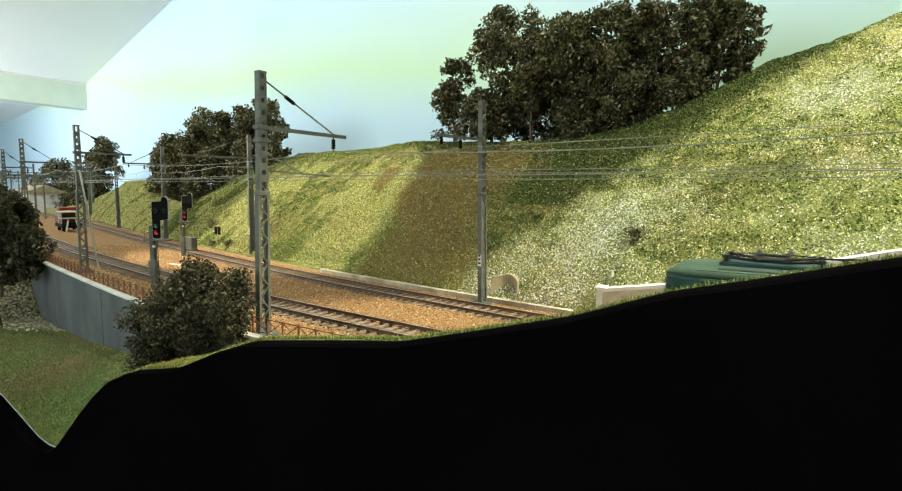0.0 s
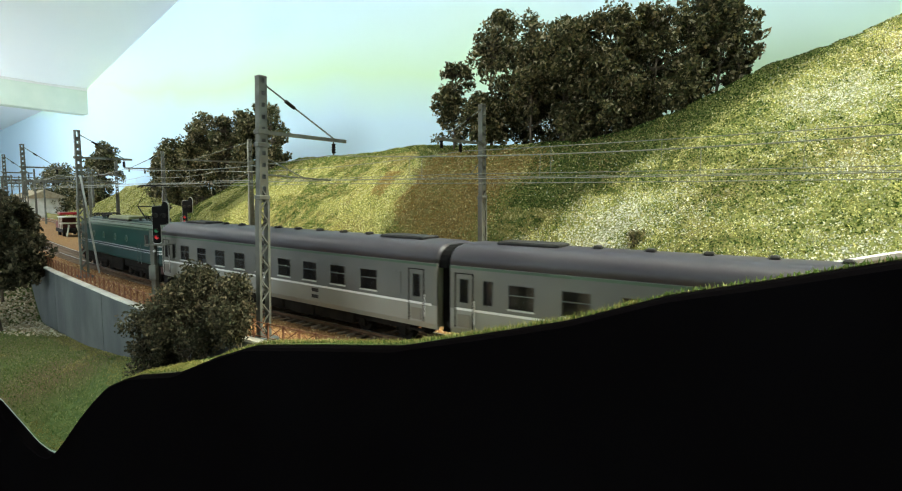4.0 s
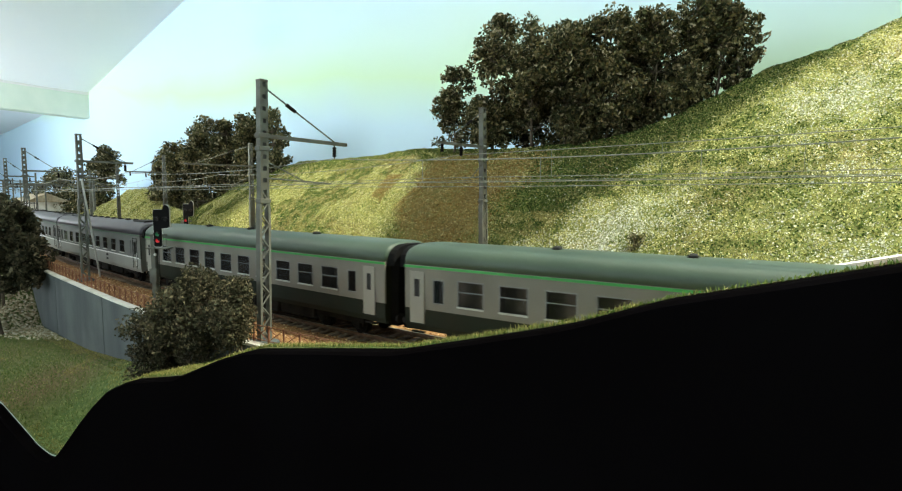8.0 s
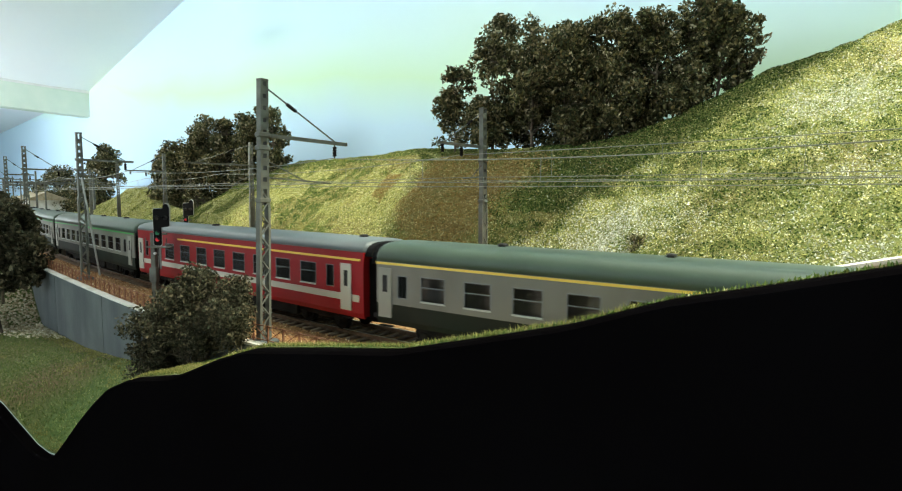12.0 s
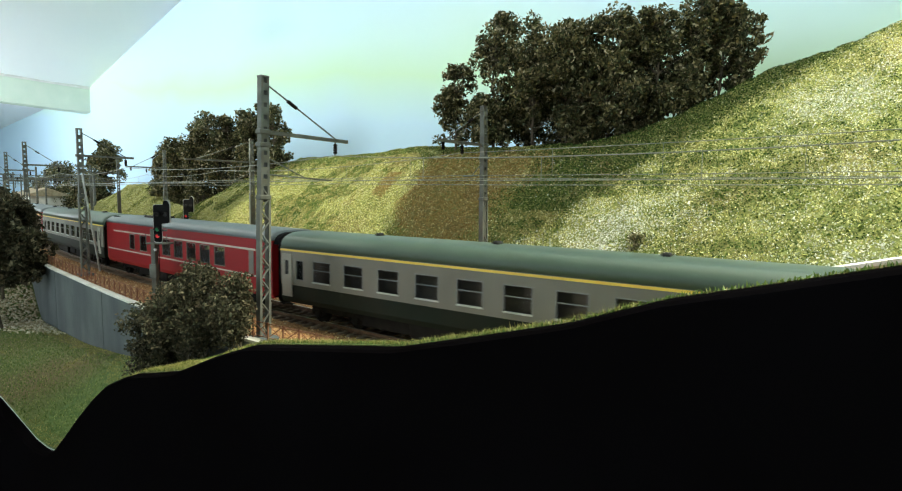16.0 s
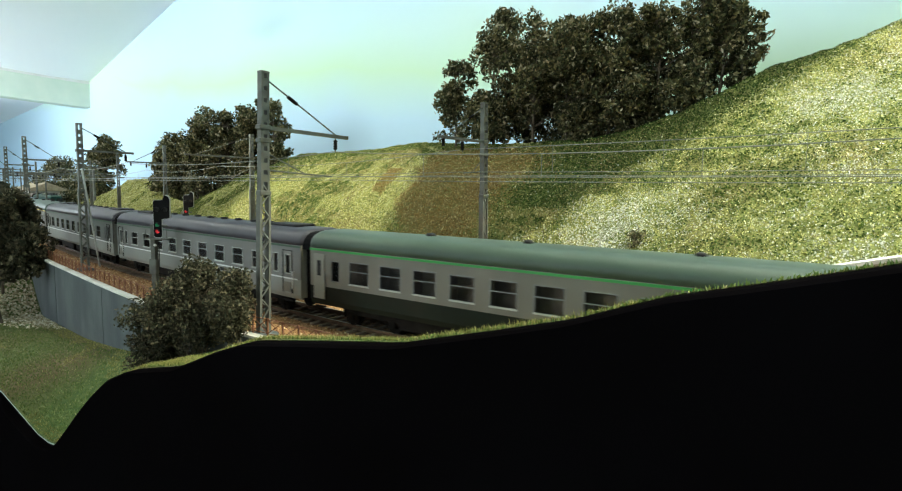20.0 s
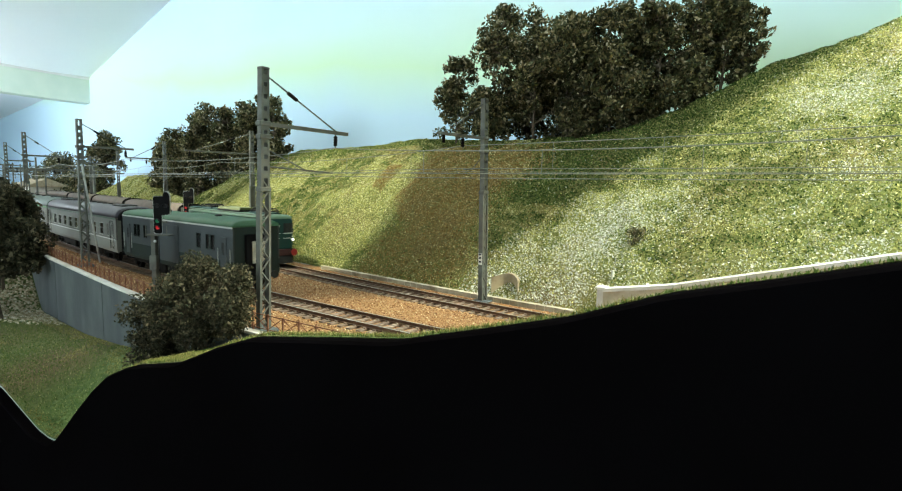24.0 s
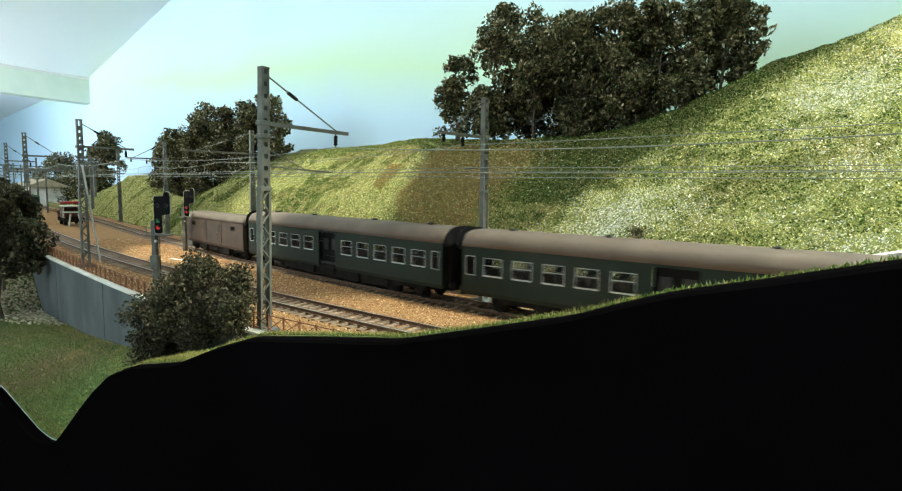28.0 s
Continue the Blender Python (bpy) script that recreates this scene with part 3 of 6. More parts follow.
# ---- track ----


def track_run(name, track, z, s0, s1, label):
    run = thing(name, label, "railway track", kind="structure")
    for side in (-8.6, 8.6):
        g, top = Geo(), Geo()
        rows, cap = [], []
        for s in np.arange(s0, s1, 20):
            p = []
            for o, h in ((-1.1, -2.3), (-1.1, -1.8), (-0.35, -1.5), (-0.35, -0.7), (-0.55, -0.6), (-0.55, -0.05), (0.55, -0.05), (0.55, -0.6), (0.35, -0.7), (0.35, -1.5), (1.1, -1.8), (1.1, -2.3)):
                x, y, _ = on(track, s, side + o)
                p.append((x, y, z + h))
            rows.append(p)
            q = []
            for o, h in ((-0.5, -0.05), (-0.5, 0.0), (0.5, 0.0), (0.5, -0.05)):
                x, y, _ = on(track, s, side + o)
                q.append((x, y, z + h))
            cap.append(q)
        g.loft(rows, True)
        rail = part("rail", g, RAIL, run)
        part("running_surface", Geo().loft(cap, True), RAILTOP, rail, "bright worn rail head")
    one = Geo().cbox(-1.5, 1.5, -15, 15, -4.0, -2.2, 0.25)
    for o in (-8.6, 8.6):
        one.box(-0.9, 0.9, o - 2.0, o + 2.0, -2.25, -1.75)
    me = one.mesh("sleeper", SLEEPER)
    n = 0
    for s in np.arange(s0, s1, 7.0):
        x, y, h = on(track, s)
        if n < 300 and -60 < s < 1500:
            ob = part("sleeper", me, None, run)
            ob.matrix_basis = pose(x * MM, y * MM, z * MM, 0, 0, -math.degrees(h) + random.uniform(-1.2, 1.2))
            n += 1
    rest = Geo()
    for s in np.arange(-600, -60, 7.0):
        x, y, h = on(track, s)
        c_, s_ = math.cos(-h), math.sin(-h)
        rest.add([(x + a * c_ - b * s_, y + a * s_ + b * c_, z + d) for a, b, d in one.v], one.f)
    tagged(part("sleepers", rest, SLEEPER, run), kind="stuff")
    return run


track_run("track_near", NEAR, 0.0, -4500, 6000, "brown-railed track on wooden sleepers along the retaining wall")
track_run("track_far", FAR, FAR_Z, -4500, 6000, "brown-railed track on wooden sleepers below the slope")


def shelf(track, z, s0, s1, label):
    """A plain board that carries a track on beyond the modelled ground."""
    rows = []
    for i in range(41):
        x, y, h = on(track, s0 + (s1 - s0) * i / 40)
        dx, dy = math.sin(h) * 26, math.cos(h) * 26
        rows.append([(x - dx, y - dy, z - 3.4), (x + dx, y + dy, z - 3.4), (x + dx, y + dy, z - 20), (x - dx, y - dy, z - 20)])
    single("track_shelf", Geo().loft(rows, True), TIMBER, label, "shelf", kind="structure")


def arc_at(track, x):
    return min(range(-1650, 1650), key=lambda i: abs(track[i][0] - x)) * STEP


for track, z in ((NEAR, 0.0), (FAR, FAR_Z)):
    shelf(track, z, arc_at(track, 502), arc_at(track, 502) - 3300, "plain board under the track beyond the scenery")
    shelf(track, z, arc_at(track, -2602), arc_at(track, -2602) + 2400, "plain board under the track beyond the far end")
# ---- rolling stock ----


def roof_profile(half, gutter, top, n=12):
    """Half-round carriage roof, from one gutter to the other."""
    pts = []
    for i in range(n + 1):
        a = math.pi * i / n
        c, s = math.cos(a), math.sin(a)
        pts.append((-half * math.copysign(abs(c) ** 0.62, c), gutter + (top - gutter) * abs(s) ** 0.8))
    return pts


def wheelset(parent, x, r=5.3):
    ob = part("wheelset", Geo().rod((0, -7, 0), (0, 7, 0), 0.9, 8), UNDER, parent, at=(x, 0, r))
    for y in (-1, 1):
        part("wheel", Geo().rod((0, y * 7.2, 0), (0, y * 9.6, 0), r, 20).rod((0, y * 6.8, 0), (0, y * 7.3, 0), r + 0.6, 20), UNDER, ob)
    return ob


def bogie(parent, x, axles=(-14, 14), half=11.0, z=6.5):
    g = Geo()
    a = max(axles)
    for y in (-half, half):
        g.cbox(-a - 5, a + 5, y - 0.7, y + 0.7, z - 0.6, z + 2.6, 0.3)
        for ax in axles:
            g.cbox(ax - 2.4, ax + 2.4, y - 1.2, y + 1.2, z - 3.6, z + 0.8, 0.4)
            g.rod((ax - 4, y, z + 0.5), (ax - 4, y, z - 2.2), 0.8, 6)
            g.rod((ax + 4, y, z + 0.5), (ax + 4, y, z - 2.2), 0.8, 6)
    g.cbox(-3, 3, -half, half, z, z + 3.4, 0.4)
    ob = part("bogie", g, UNDER, parent, at=(x, 0, 0))
    for ax in axles:
        wheelset(ob, ax)
    return ob


def side_panel(L, y, z0, z1, holes, thick=0.9):
    """An upright panel of length L, one shell, with rectangular holes (x0, x1, za, zb)."""
    s = 1 if y > 0 else -1
    xs = sorted({-L / 2, L / 2, *[h[0] for h in holes], *[h[1] for h in holes]})
    zs = sorted({z0, z1, *[h[2] for h in holes], *[h[3] for h in holes]})
    nx, nz = len(xs), len(zs)
    solid = {}
    for i in range(nx - 1):
        for j in range(nz - 1):
            mx, mz = (xs[i] + xs[i + 1]) / 2, (zs[j] + zs[j + 1]) / 2
            solid[i, j] = not any(a < mx < b and c < mz < d for a, b, c, d in holes)
    v = [(x, yy, z) for yy in (y, y - s * thick) for x in xs for z in zs]
    at = lambda k, i, j: k * nx * nz + i * nz + j
    f = []
    for (i, j), ok in solid.items():
        if not ok:
            continue
        f.append((at(0, i, j), at(0, i + 1, j), at(0, i + 1, j + 1), at(0, i, j + 1)))
        f.append((at(1, i, j), at(1, i, j + 1), at(1, i + 1, j + 1), at(1, i + 1, j)))
        for di, dj, p, q in ((-1, 0, (i, j), (i, j + 1)), (1, 0, (i + 1, j), (i + 1, j + 1)), (0, -1, (i, j), (i + 1, j)), (0, 1, (i, j + 1), (i + 1, j + 1))):
            if not solid.get((i + di, j + dj), False):
                f.append((at(0, *p), at(0, *q), at(1, *q), at(1, *p)))
    return Geo().add(v, f)


def window_in(car, a, b, za, zb, y, rim, bar=True, depth=0.0):
    """A framed window with its pane."""
    s = 1 if y > 0 else -1
    w = 0.42
    mx, mz = (a + b) / 2, (za + zb) / 2
    hx, hz = (b - a) / 2, (zb - za) / 2
    g = Geo()
    y0, y1 = sorted((s * 0.15, -s * 0.8))
    g.box(-hx, hx, y0, y1, -hz, -hz + w).box(-hx, hx, y0, y1, hz - w, hz)
    g.box(-hx, -hx + w, y0, y1, -hz + w, hz - w).box(hx - w, hx, y0, y1, -hz + w, hz - w)
    if bar:
        g.box(-hx + w, hx - w, y0, y1, hz * 0.12, hz * 0.12 + 0.38)
    f = part("window", g, rim, car, at=(mx, y, mz))
    if bar:
        part("sill", Geo().box(-hx, hx, *sorted((s * 0.1, s * 0.5)), -hz - 0.3, -hz + 0.35), PALERIM, f)
    p = part("pane", Geo().box(-hx + w, hx - w, -0.1, 0.1, -hz + w, hz - w), PANE, f, at=(0, -s * 0.5, 0))
    p.visible_shadow = False
    return f


def carriage(label, L, upper, lower, roof, rim, stripe=None, band=None, windows=(), small=(), doors=(), door_mat=None, belt=19.5, bottom=9.6,
             gutter=39.4, top=48.4, half=16.2, wz=(22.4, 33.9), see=False, bar=True, line_z=None, line_x=None, vents=(), name="passenger_carriage", end_mat=None, fold=True, base=None, blinds=(), gap=None, seams=(), boxes=(), poles=(), grilles=()):
    car = thing(name, label, "railway carriage", group="carriages")
    R = L / 2
    for y in (-half, half):
        holes = [(a, b, wz[0], wz[1]) for a, b in windows] + [(a, b, za, zb) for a, b, za, zb in small] + ([(gap[0], gap[1], belt + 0.01, gutter - 1.6)] if gap else [])
        part("side_wall", side_panel(L, y, belt, gutter, holes), upper, car)
        for a, b in windows:
            window_in(car, a, b, wz[0], wz[1], y, rim, bar)
        for a, b, za, zb in small:
            window_in(car, a, b, za, zb, y, rim, False)
        s = 1 if y > 0 else -1
        # the lower panel tucks in a little
        g = Geo().loft([[(x, y, belt), (x, y - s * 0.2, bottom + 2.5), (x, y - s * 1.1, bottom), (x, y - s * 1.9, bottom), (x, y - s * 1.0, belt)] for x in (-R, R)], True)
        if gap:
            g = Geo()
            for ends in ((-R, gap[0]), (gap[1], R)):
                g.loft([[(x, y, belt), (x, y - s * 0.2, bottom + 2.5), (x, y - s * 1.1, bottom), (x, y - s * 1.9, bottom), (x, y - s * 1.0, belt)] for x in ends], True)
            # the doors are black: shade in the recess is put into their colour
            for x0, x1 in ((gap[0], 0), (0, gap[1])):
                ya, yb = sorted((y - s * 3.4, y - s * 4.2))
                d = part("recessed_door", Geo().cbox(x0 + 0.2, x1 - 0.2, ya, yb, 12.5, gutter - 1.6, 0.2), RUBBER, car)
                part("pane", Geo().box(x0 + 2.6, x1 - 2.6, *sorted((y - s * 3.2, y - s * 3.5)), 24, 33), DARK, d)
            part("step", Geo().cbox(gap[0], gap[1], *sorted((y + s * 0.4, y - s * 3.4)), 9.4, 10.6, 0.2), UNDER, car)
        part("lower_panel", g, lower, car)
        for x in seams:
            ya, yb = sorted((y + s * 0.02, y + s * 0.3))
            d = part("door", Geo().box(x - 4.6, x - 4.2, ya, yb, 12.4, 36.2).box(x + 4.2, x + 4.6, ya, yb, 12.4, 36.2).box(x - 4.2, x + 4.2, ya, yb, 35.8, 36.2), UNDER, car)
            part("door_panel", Geo().cbox(x - 3.2, x + 3.2, ya, yb, 13.0, 18.4, 0.1), GREY, d)
            part("handle", Geo().rod((x - 5.6, y + s * 0.9, 15), (x - 5.6, y + s * 0.9, 25), 0.25, 5), WHITE, d)
            part("step", Geo().box(x - 3.8, x + 3.8, y - 0.9 - s * 1.0, y + 0.9 - s * 1.0, 7.6, 8.4), UNDER, d)
        if stripe:
            ya, yb = sorted((y + s * 0.05, y + s * 0.3))
            lz = line_z or gutter - 1.6
            part("stripe", Geo().box(*(line_x or (-R, R)), ya, yb, lz + 0.2, lz + 1.25), stripe, car)
        if band:
            m, za, zb = band
            ya, yb = sorted((y + s * 0.03, y + s * 0.16))
            part("band", Geo().box(-R + 3, R - 3, ya, yb, za, zb), m, car)
        for x in doors:
            m = door_mat or upper
            ya, yb = sorted((y + s * 0.05, y + s * 0.45))
            d = part("door", side_panel(7.8, (yb if s > 0 else ya) , 13.0, 36.4, [(-1.5, 1.5, 25.0, 33.0)], 0.5), m, car, at=(x, 0, 0))
            part("pane", Geo().box(-1.5, 1.5, -0.1, 0.1, 25.0, 33.0), DARK, d, at=(0, y + s * 0.15, 0))
            part("handle", Geo().rod((-4.9, y + s * 0.9, 18), (-4.9, y + s * 0.9, 26), 0.2, 5), RIM, d)
            part("step", Geo().box(-3.6, 3.6, y - 0.9 - s * 1.0, y + 0.9 - s * 1.0, 8.4, 9.0), UNDER, d)
        for a, b, za in blinds:
            ya, yb = sorted((y + s * 0.03, y + s * 0.35))
            part("blind_window", Geo().cbox(a, b, ya, yb, za, wz[1] + 0.6, 0.1), DULLGREY if za < belt else rim, car)
    prof = roof_profile(half + 0.25, gutter, top)
    rows = []
    for x, k in ((-R, 0.90), (-R + 1.2, 0.97), (-R + 4, 1.0), (R - 4, 1.0), (R - 1.2, 0.97), (R, 0.90)):
        rows.append([(x, y * (0.985 if k < 1 else 1), gutter + (z - gutter) * k) for y, z in prof])
    rf = part("roof", Geo().loft(rows, True), roof, car, smooth=True)
    for x in vents:
        part("roof_vent", Geo().cbox(-1.8, 1.8, -2.0, 2.0, 0, 1.7, 0.5), DARK, rf, at=(x, 0, top - 0.4))
    for x in boxes:
        part("roof_box", Geo().cbox(-14, 14, -6.5, 6.5, 0, 1.7, 0.5), DARK, rf, at=(x, 0, top - 0.5))
        for i in range(3):
            for y in (-11.6, 11.6):
                part("roof_slot", Geo().cbox(-1.3, 1.3, -1.1, 1.1, -1.3, 1.3, 0.2), DARK, rf, at=(math.copysign(R - 8 - i * 4, x), y, gutter + 4.4))
    for x in poles:
        part("roof_rod", Geo().rod((x - 13, -9.5, top - 1.1), (x + 13, -9.5, top - 1.1), 0.35, 5), DARK, rf)
    for x in grilles:
        for y in (-half, half):
            for z in (14.0, 17.4):
                part("grille", Geo().box(x - 2.6, x + 2.6, *sorted((y, y + math.copysign(0.2, y))), z, z + 1.9), DARK, car)
    for x in (-R, R):
        s = 1 if x > 0 else -1
        x0, x1 = sorted((x - s * 0.2, x - s * 1.2))
        g = Geo().box(x0, x1, -half + 1, -6.2, bottom + 1, gutter).box(x0, x1, 6.2, half - 1, bottom + 1, gutter).box(x0, x1, -6.2, 6.2, 34.5, gutter).box(x0, x1, -6.2, 6.2, bottom + 1, 14)
        ew = part("end_wall", g, end_mat or lower, car)
        if fold:
            rows = []
            for i in range(9):
                w, h = (12.4, 39.4) if i % 2 else (11.4, 38.4)
                rows.append([(x + s * (i * 0.56 - 0.1), -w, 8.5), (x + s * (i * 0.56 - 0.1), w, 8.5), (x + s * (i * 0.56 - 0.1), w, h), (x + s * (i * 0.56 - 0.1), -w, h)])
            g = Geo().loft(rows, True)
            part("gangway_bellows", g, RUBBER, car)
            # rounded apron between the roofs
            ap = roof_profile(half - 1.5, gutter - 2, top - 1.2)
            if see and bar:
                fl = [(y * 1.03, gutter - 3 + (z - gutter + 3) * 1.06) for y, z in roof_profile(half, gutter, top)]
                part("gangway_flange", Geo().loft([[(x + s * d, y, z) for y, z in fl] for d in (3.2, 4.2)], True), RUBBER, car)
            part("gangway_hood", Geo().loft([[(x + s * d, y, z) for y, z in ap] for d in (-0.3, 4.4)], True), RUBBER, car)
        d = part("end_door", Geo().box(min(x, x - s * 1.6), max(x, x - s * 1.6), -6.2, 6.2, 14, 34.5), lower, car)
        part("pane", Geo().box(x - 0.2, x + 0.2, -2.2, 2.2, 22, 33), PANE, d, at=(s * 0.05, 0, 0))
        for y in (-10, 10):
            b = part("buffer", Geo().rod((x - s * 1, y, 12), (x + s * 3.4, y, 12), 1.1, 8).rod((x + s * 3.4, y, 12), (x + s * 4.4, y, 12), 2.6, 12), DARK, car)
        part("coupling", Geo().cbox(min(x - s * 4, x + s * 5), max(x - s * 4, x + s * 5), -1.2, 1.2, 9.5, 12, 0.3), DARK, car)
    part("floor", Geo().box(-R + 1, R - 1, -half + 1, half - 1, 13.0, 14.4), DARK, car)
    seats = Geo()
    for a, b in windows:
        if see:
            seats.cbox(a - 1.5, a + 1.5, -14, -3, 14.4, 26, 0.4).cbox(a - 1.5, a + 1.5, 3, 14, 14.4, 26, 0.4)
        else:
            seats.box(a - 4.6, a - 3.8, -15, 15, 14.4, 37)
            seats.cbox(a - 3.8, a - 1.0, -14, 5, 14.4, 28.5, 0.5)
    part("seats", seats, INSIDE, car)
    if not see:
        part("corridor_wall", Geo().box(-R + 12, R - 12, 5.0, 5.8, 14.4, 37), INSIDE, car)
    under = Geo()
    for x0, x1, w, z0 in ((-40, -20, 14.6, 3.0), (-13, 7, 14.0, 4.2), (14, 38, 14.8, 2.6)):
        under.cbox(x0, x1, -w, w, z0, 13.0, 0.8)
    under.box(-R + 2, R - 2, -3, 3, 9.5, 13.2)
    # long dark boxes fill in the shade below the floor
    for y in (-9.5, 9.5):
        under.cbox(-R * 0.55, R * 0.55, y - 3.4, y + 3.4, 3.2, 12.5, 0.6)
    part("underframe", base and under or under, UNDER, car)
    for x in (-R * 0.70, R * 0.70):
        bogie(car, x)
    return car


def even(n, first, pitch, w):
    return [(first + i * pitch, first + i * pitch + w) for i in range(n)]


def couchette():
    # the green stripe paints in a reflection below the roof edge
    return carriage("silver-grey couchette carriage with a dark violet-grey roof", 258, DULLGREY, SILVER, ROOFGREY, DULLGREY, windows=even(9, -91.9, 22.65, 11.8),
                    small=[(-119.5, -114.5, 23, 34), (108, 113, 23, 34), (119.5, 124.5, 23, 34)], blinds=[(-107.5, -103, 23.4)], door_mat=SILVER, stripe=LOCOROOF, boxes=(-98, 98), grilles=(-45,), vents=[-70 + i * 20 for i in range(8)],
                    wz=(23.0, 33.4), belt=20.6, band=(WHITE, 20.2, 21.2), seams=(-117, 122))


def berth_carriage():
    # its LOCOROOF stripe is likewise a painted green reflection
    return carriage("pale grey berth carriage with nine barred windows and a violet-grey roof", 258, MIDGREY, SILVER, ROOFGREY, PALERIM, windows=even(9, -92.5, 22.4, 12.2),
                    small=[(-119.5, -114.5, 23, 34), (-108, -103, 23, 34), (107.5, 112.5, 23, 34), (118.5, 123.5, 23, 34)], stripe=LOCOROOF, boxes=(-98, 98), grilles=(-45,), vents=[-75 + i * 19 for i in range(9)],
                    wz=(23.0, 33.4), belt=20.6, band=(WHITE, 20.2, 21.0), seams=(-117, 121))


def second_class():
    return carriage("grey and dark green carriage with a vivid green roof line", 258, GREY, BOTTLE, ROOFGREEN, RIM, stripe=VIVID, windows=even(10, -95.2, 20.3, 13.0),
                    small=[(-109, -103, 22.5, 33.4), (107.5, 113.5, 22.5, 33.4)], doors=(-118.5, 122), door_mat=DOORGREY, vents=(-58, 10, 62), poles=(-114, 114))


def first_class():
    return carriage("grey and dark green carriage with a yellow roof line", 258, GREY, BOTTLE, ROOFGREEN, RIM, stripe=YELLOW, windows=even(9, -95.2, 23.1, 13.3),
                    small=[(-109.5, -103.5, 22.5, 33.4), (110.5, 116.5, 22.5, 33.4)], doors=(-117.5, 123.6), door_mat=DOORGREY, vents=(-72, 0, 70), poles=(-114, 114))


def red_carriage():
    return carriage("red carriage with white band, yellow line and silver roof", 258, RED, RED, ROOFSILVER, RIM, stripe=YELLOW, line_z=38.0, line_x=(-127, 63), band=(CREAM, 17.8, 21.2), gutter=42.6, top=48.6, wz=(23.4, 35.0), belt=21.3, windows=even(8, -92.5, 23.1, 13.5),
                    small=[(-107, -101, 23.6, 35), (111, 116, 23.6, 35)], doors=(-116.5, 123.6), blinds=[(89, 102, 15.2)], door_mat=CREAM, vents=(-112, 40), poles=(-90, 116))


def dining_carriage():
    return carriage("red dining carriage with thin pale lines and wide see-through windows", 258, RED, RED, ROOFSILVER, GREY, band=(CREAM, 20.3, 21.2), windows=even(6, -75.5, 19.7, 13.5) + [(45, 58), (68.5, 79)],
                    small=[(-119, -115, 20.5, 33)], blinds=[(-110, -104.5, 21.6)], stripe=CREAM, line_z=35.5, line_x=(-112, 112), doors=(), see=True, bar=False, vents=(66,), boxes=(60,), wz=(22.8, 35.0), gutter=42.6, top=48.6)


def luggage_van():
    van = carriage("two-tone grey-green luggage van with a green roof and pale end curtains", 178, VANUPPER, VANGREEN, VANROOF, VANGREEN, windows=[(-47, -41), (-66, -60.6), (-59.4, -54), (41, 47), (54, 59.4), (60.6, 66)],
                   small=[], doors=(-77.5, 77.5), door_mat=VANUPPER, stripe=PALERIM, line_z=41.9, vents=(-40, 40), bar=False, wz=(27, 37), fold=False, belt=21.5, gutter=43.0, top=47.4)
    for s in (-1, 1):
        part("gangway_frame", Geo().cbox(*sorted((s * 88.6, s * 91.2)), -8.5, 8.5, 12, 38.5, 0.6), RUBBER, van)
        for y in (-3.2, 3.2):
            part("end_curtain", Geo().cbox(*sorted((s * 91.0, s * 91.5)), y - 1.3, y + 1.3, 20, 34, 0.1), CREAM, van)
    for y in (-16.6, 16.6):
        for x in (-86, -70.5, 70.5, 86):
            part("handrail", Geo().rod((x, y, 17), (x, y, 29), 0.25, 5), PALERIM, van)
        part("sliding_door", Geo().cbox(-14, 20, *sorted((y * 0.975, y * 0.995)), 13, 40, 0.2), VANUPPER, van)
    return van


def suburban():
    return carriage("worn dark green carriage with white-framed windows and a brown roof", 252, OLIVE, OLIVE, ROOFBROWN, SUBRIM, windows=even(5, -110.6, 19.6, 13.3) + even(5, 18.9, 19.6, 13.3),
                    small=[(-123.5, -116.5, 22, 34), (116.5, 123.5, 22, 34)], gap=(-11, 11), see=True, vents=(-100, -40, 40, 100), end_mat=OLIVE, wz=(22.5, 33.5), gutter=39.4, top=49.6)


def brown_van():
    return carriage("weathered brown goods van with a brown roof", 148, VANBROWN, VANBROWN, ROOFBROWN, VANBROWN, windows=[(-56, -46), (46, 56)], doors=(-20, 20), door_mat=VANBROWN,
                    bar=False, wz=(28, 33), vents=(), end_mat=VANBROWN, gutter=36.5, top=43.5)


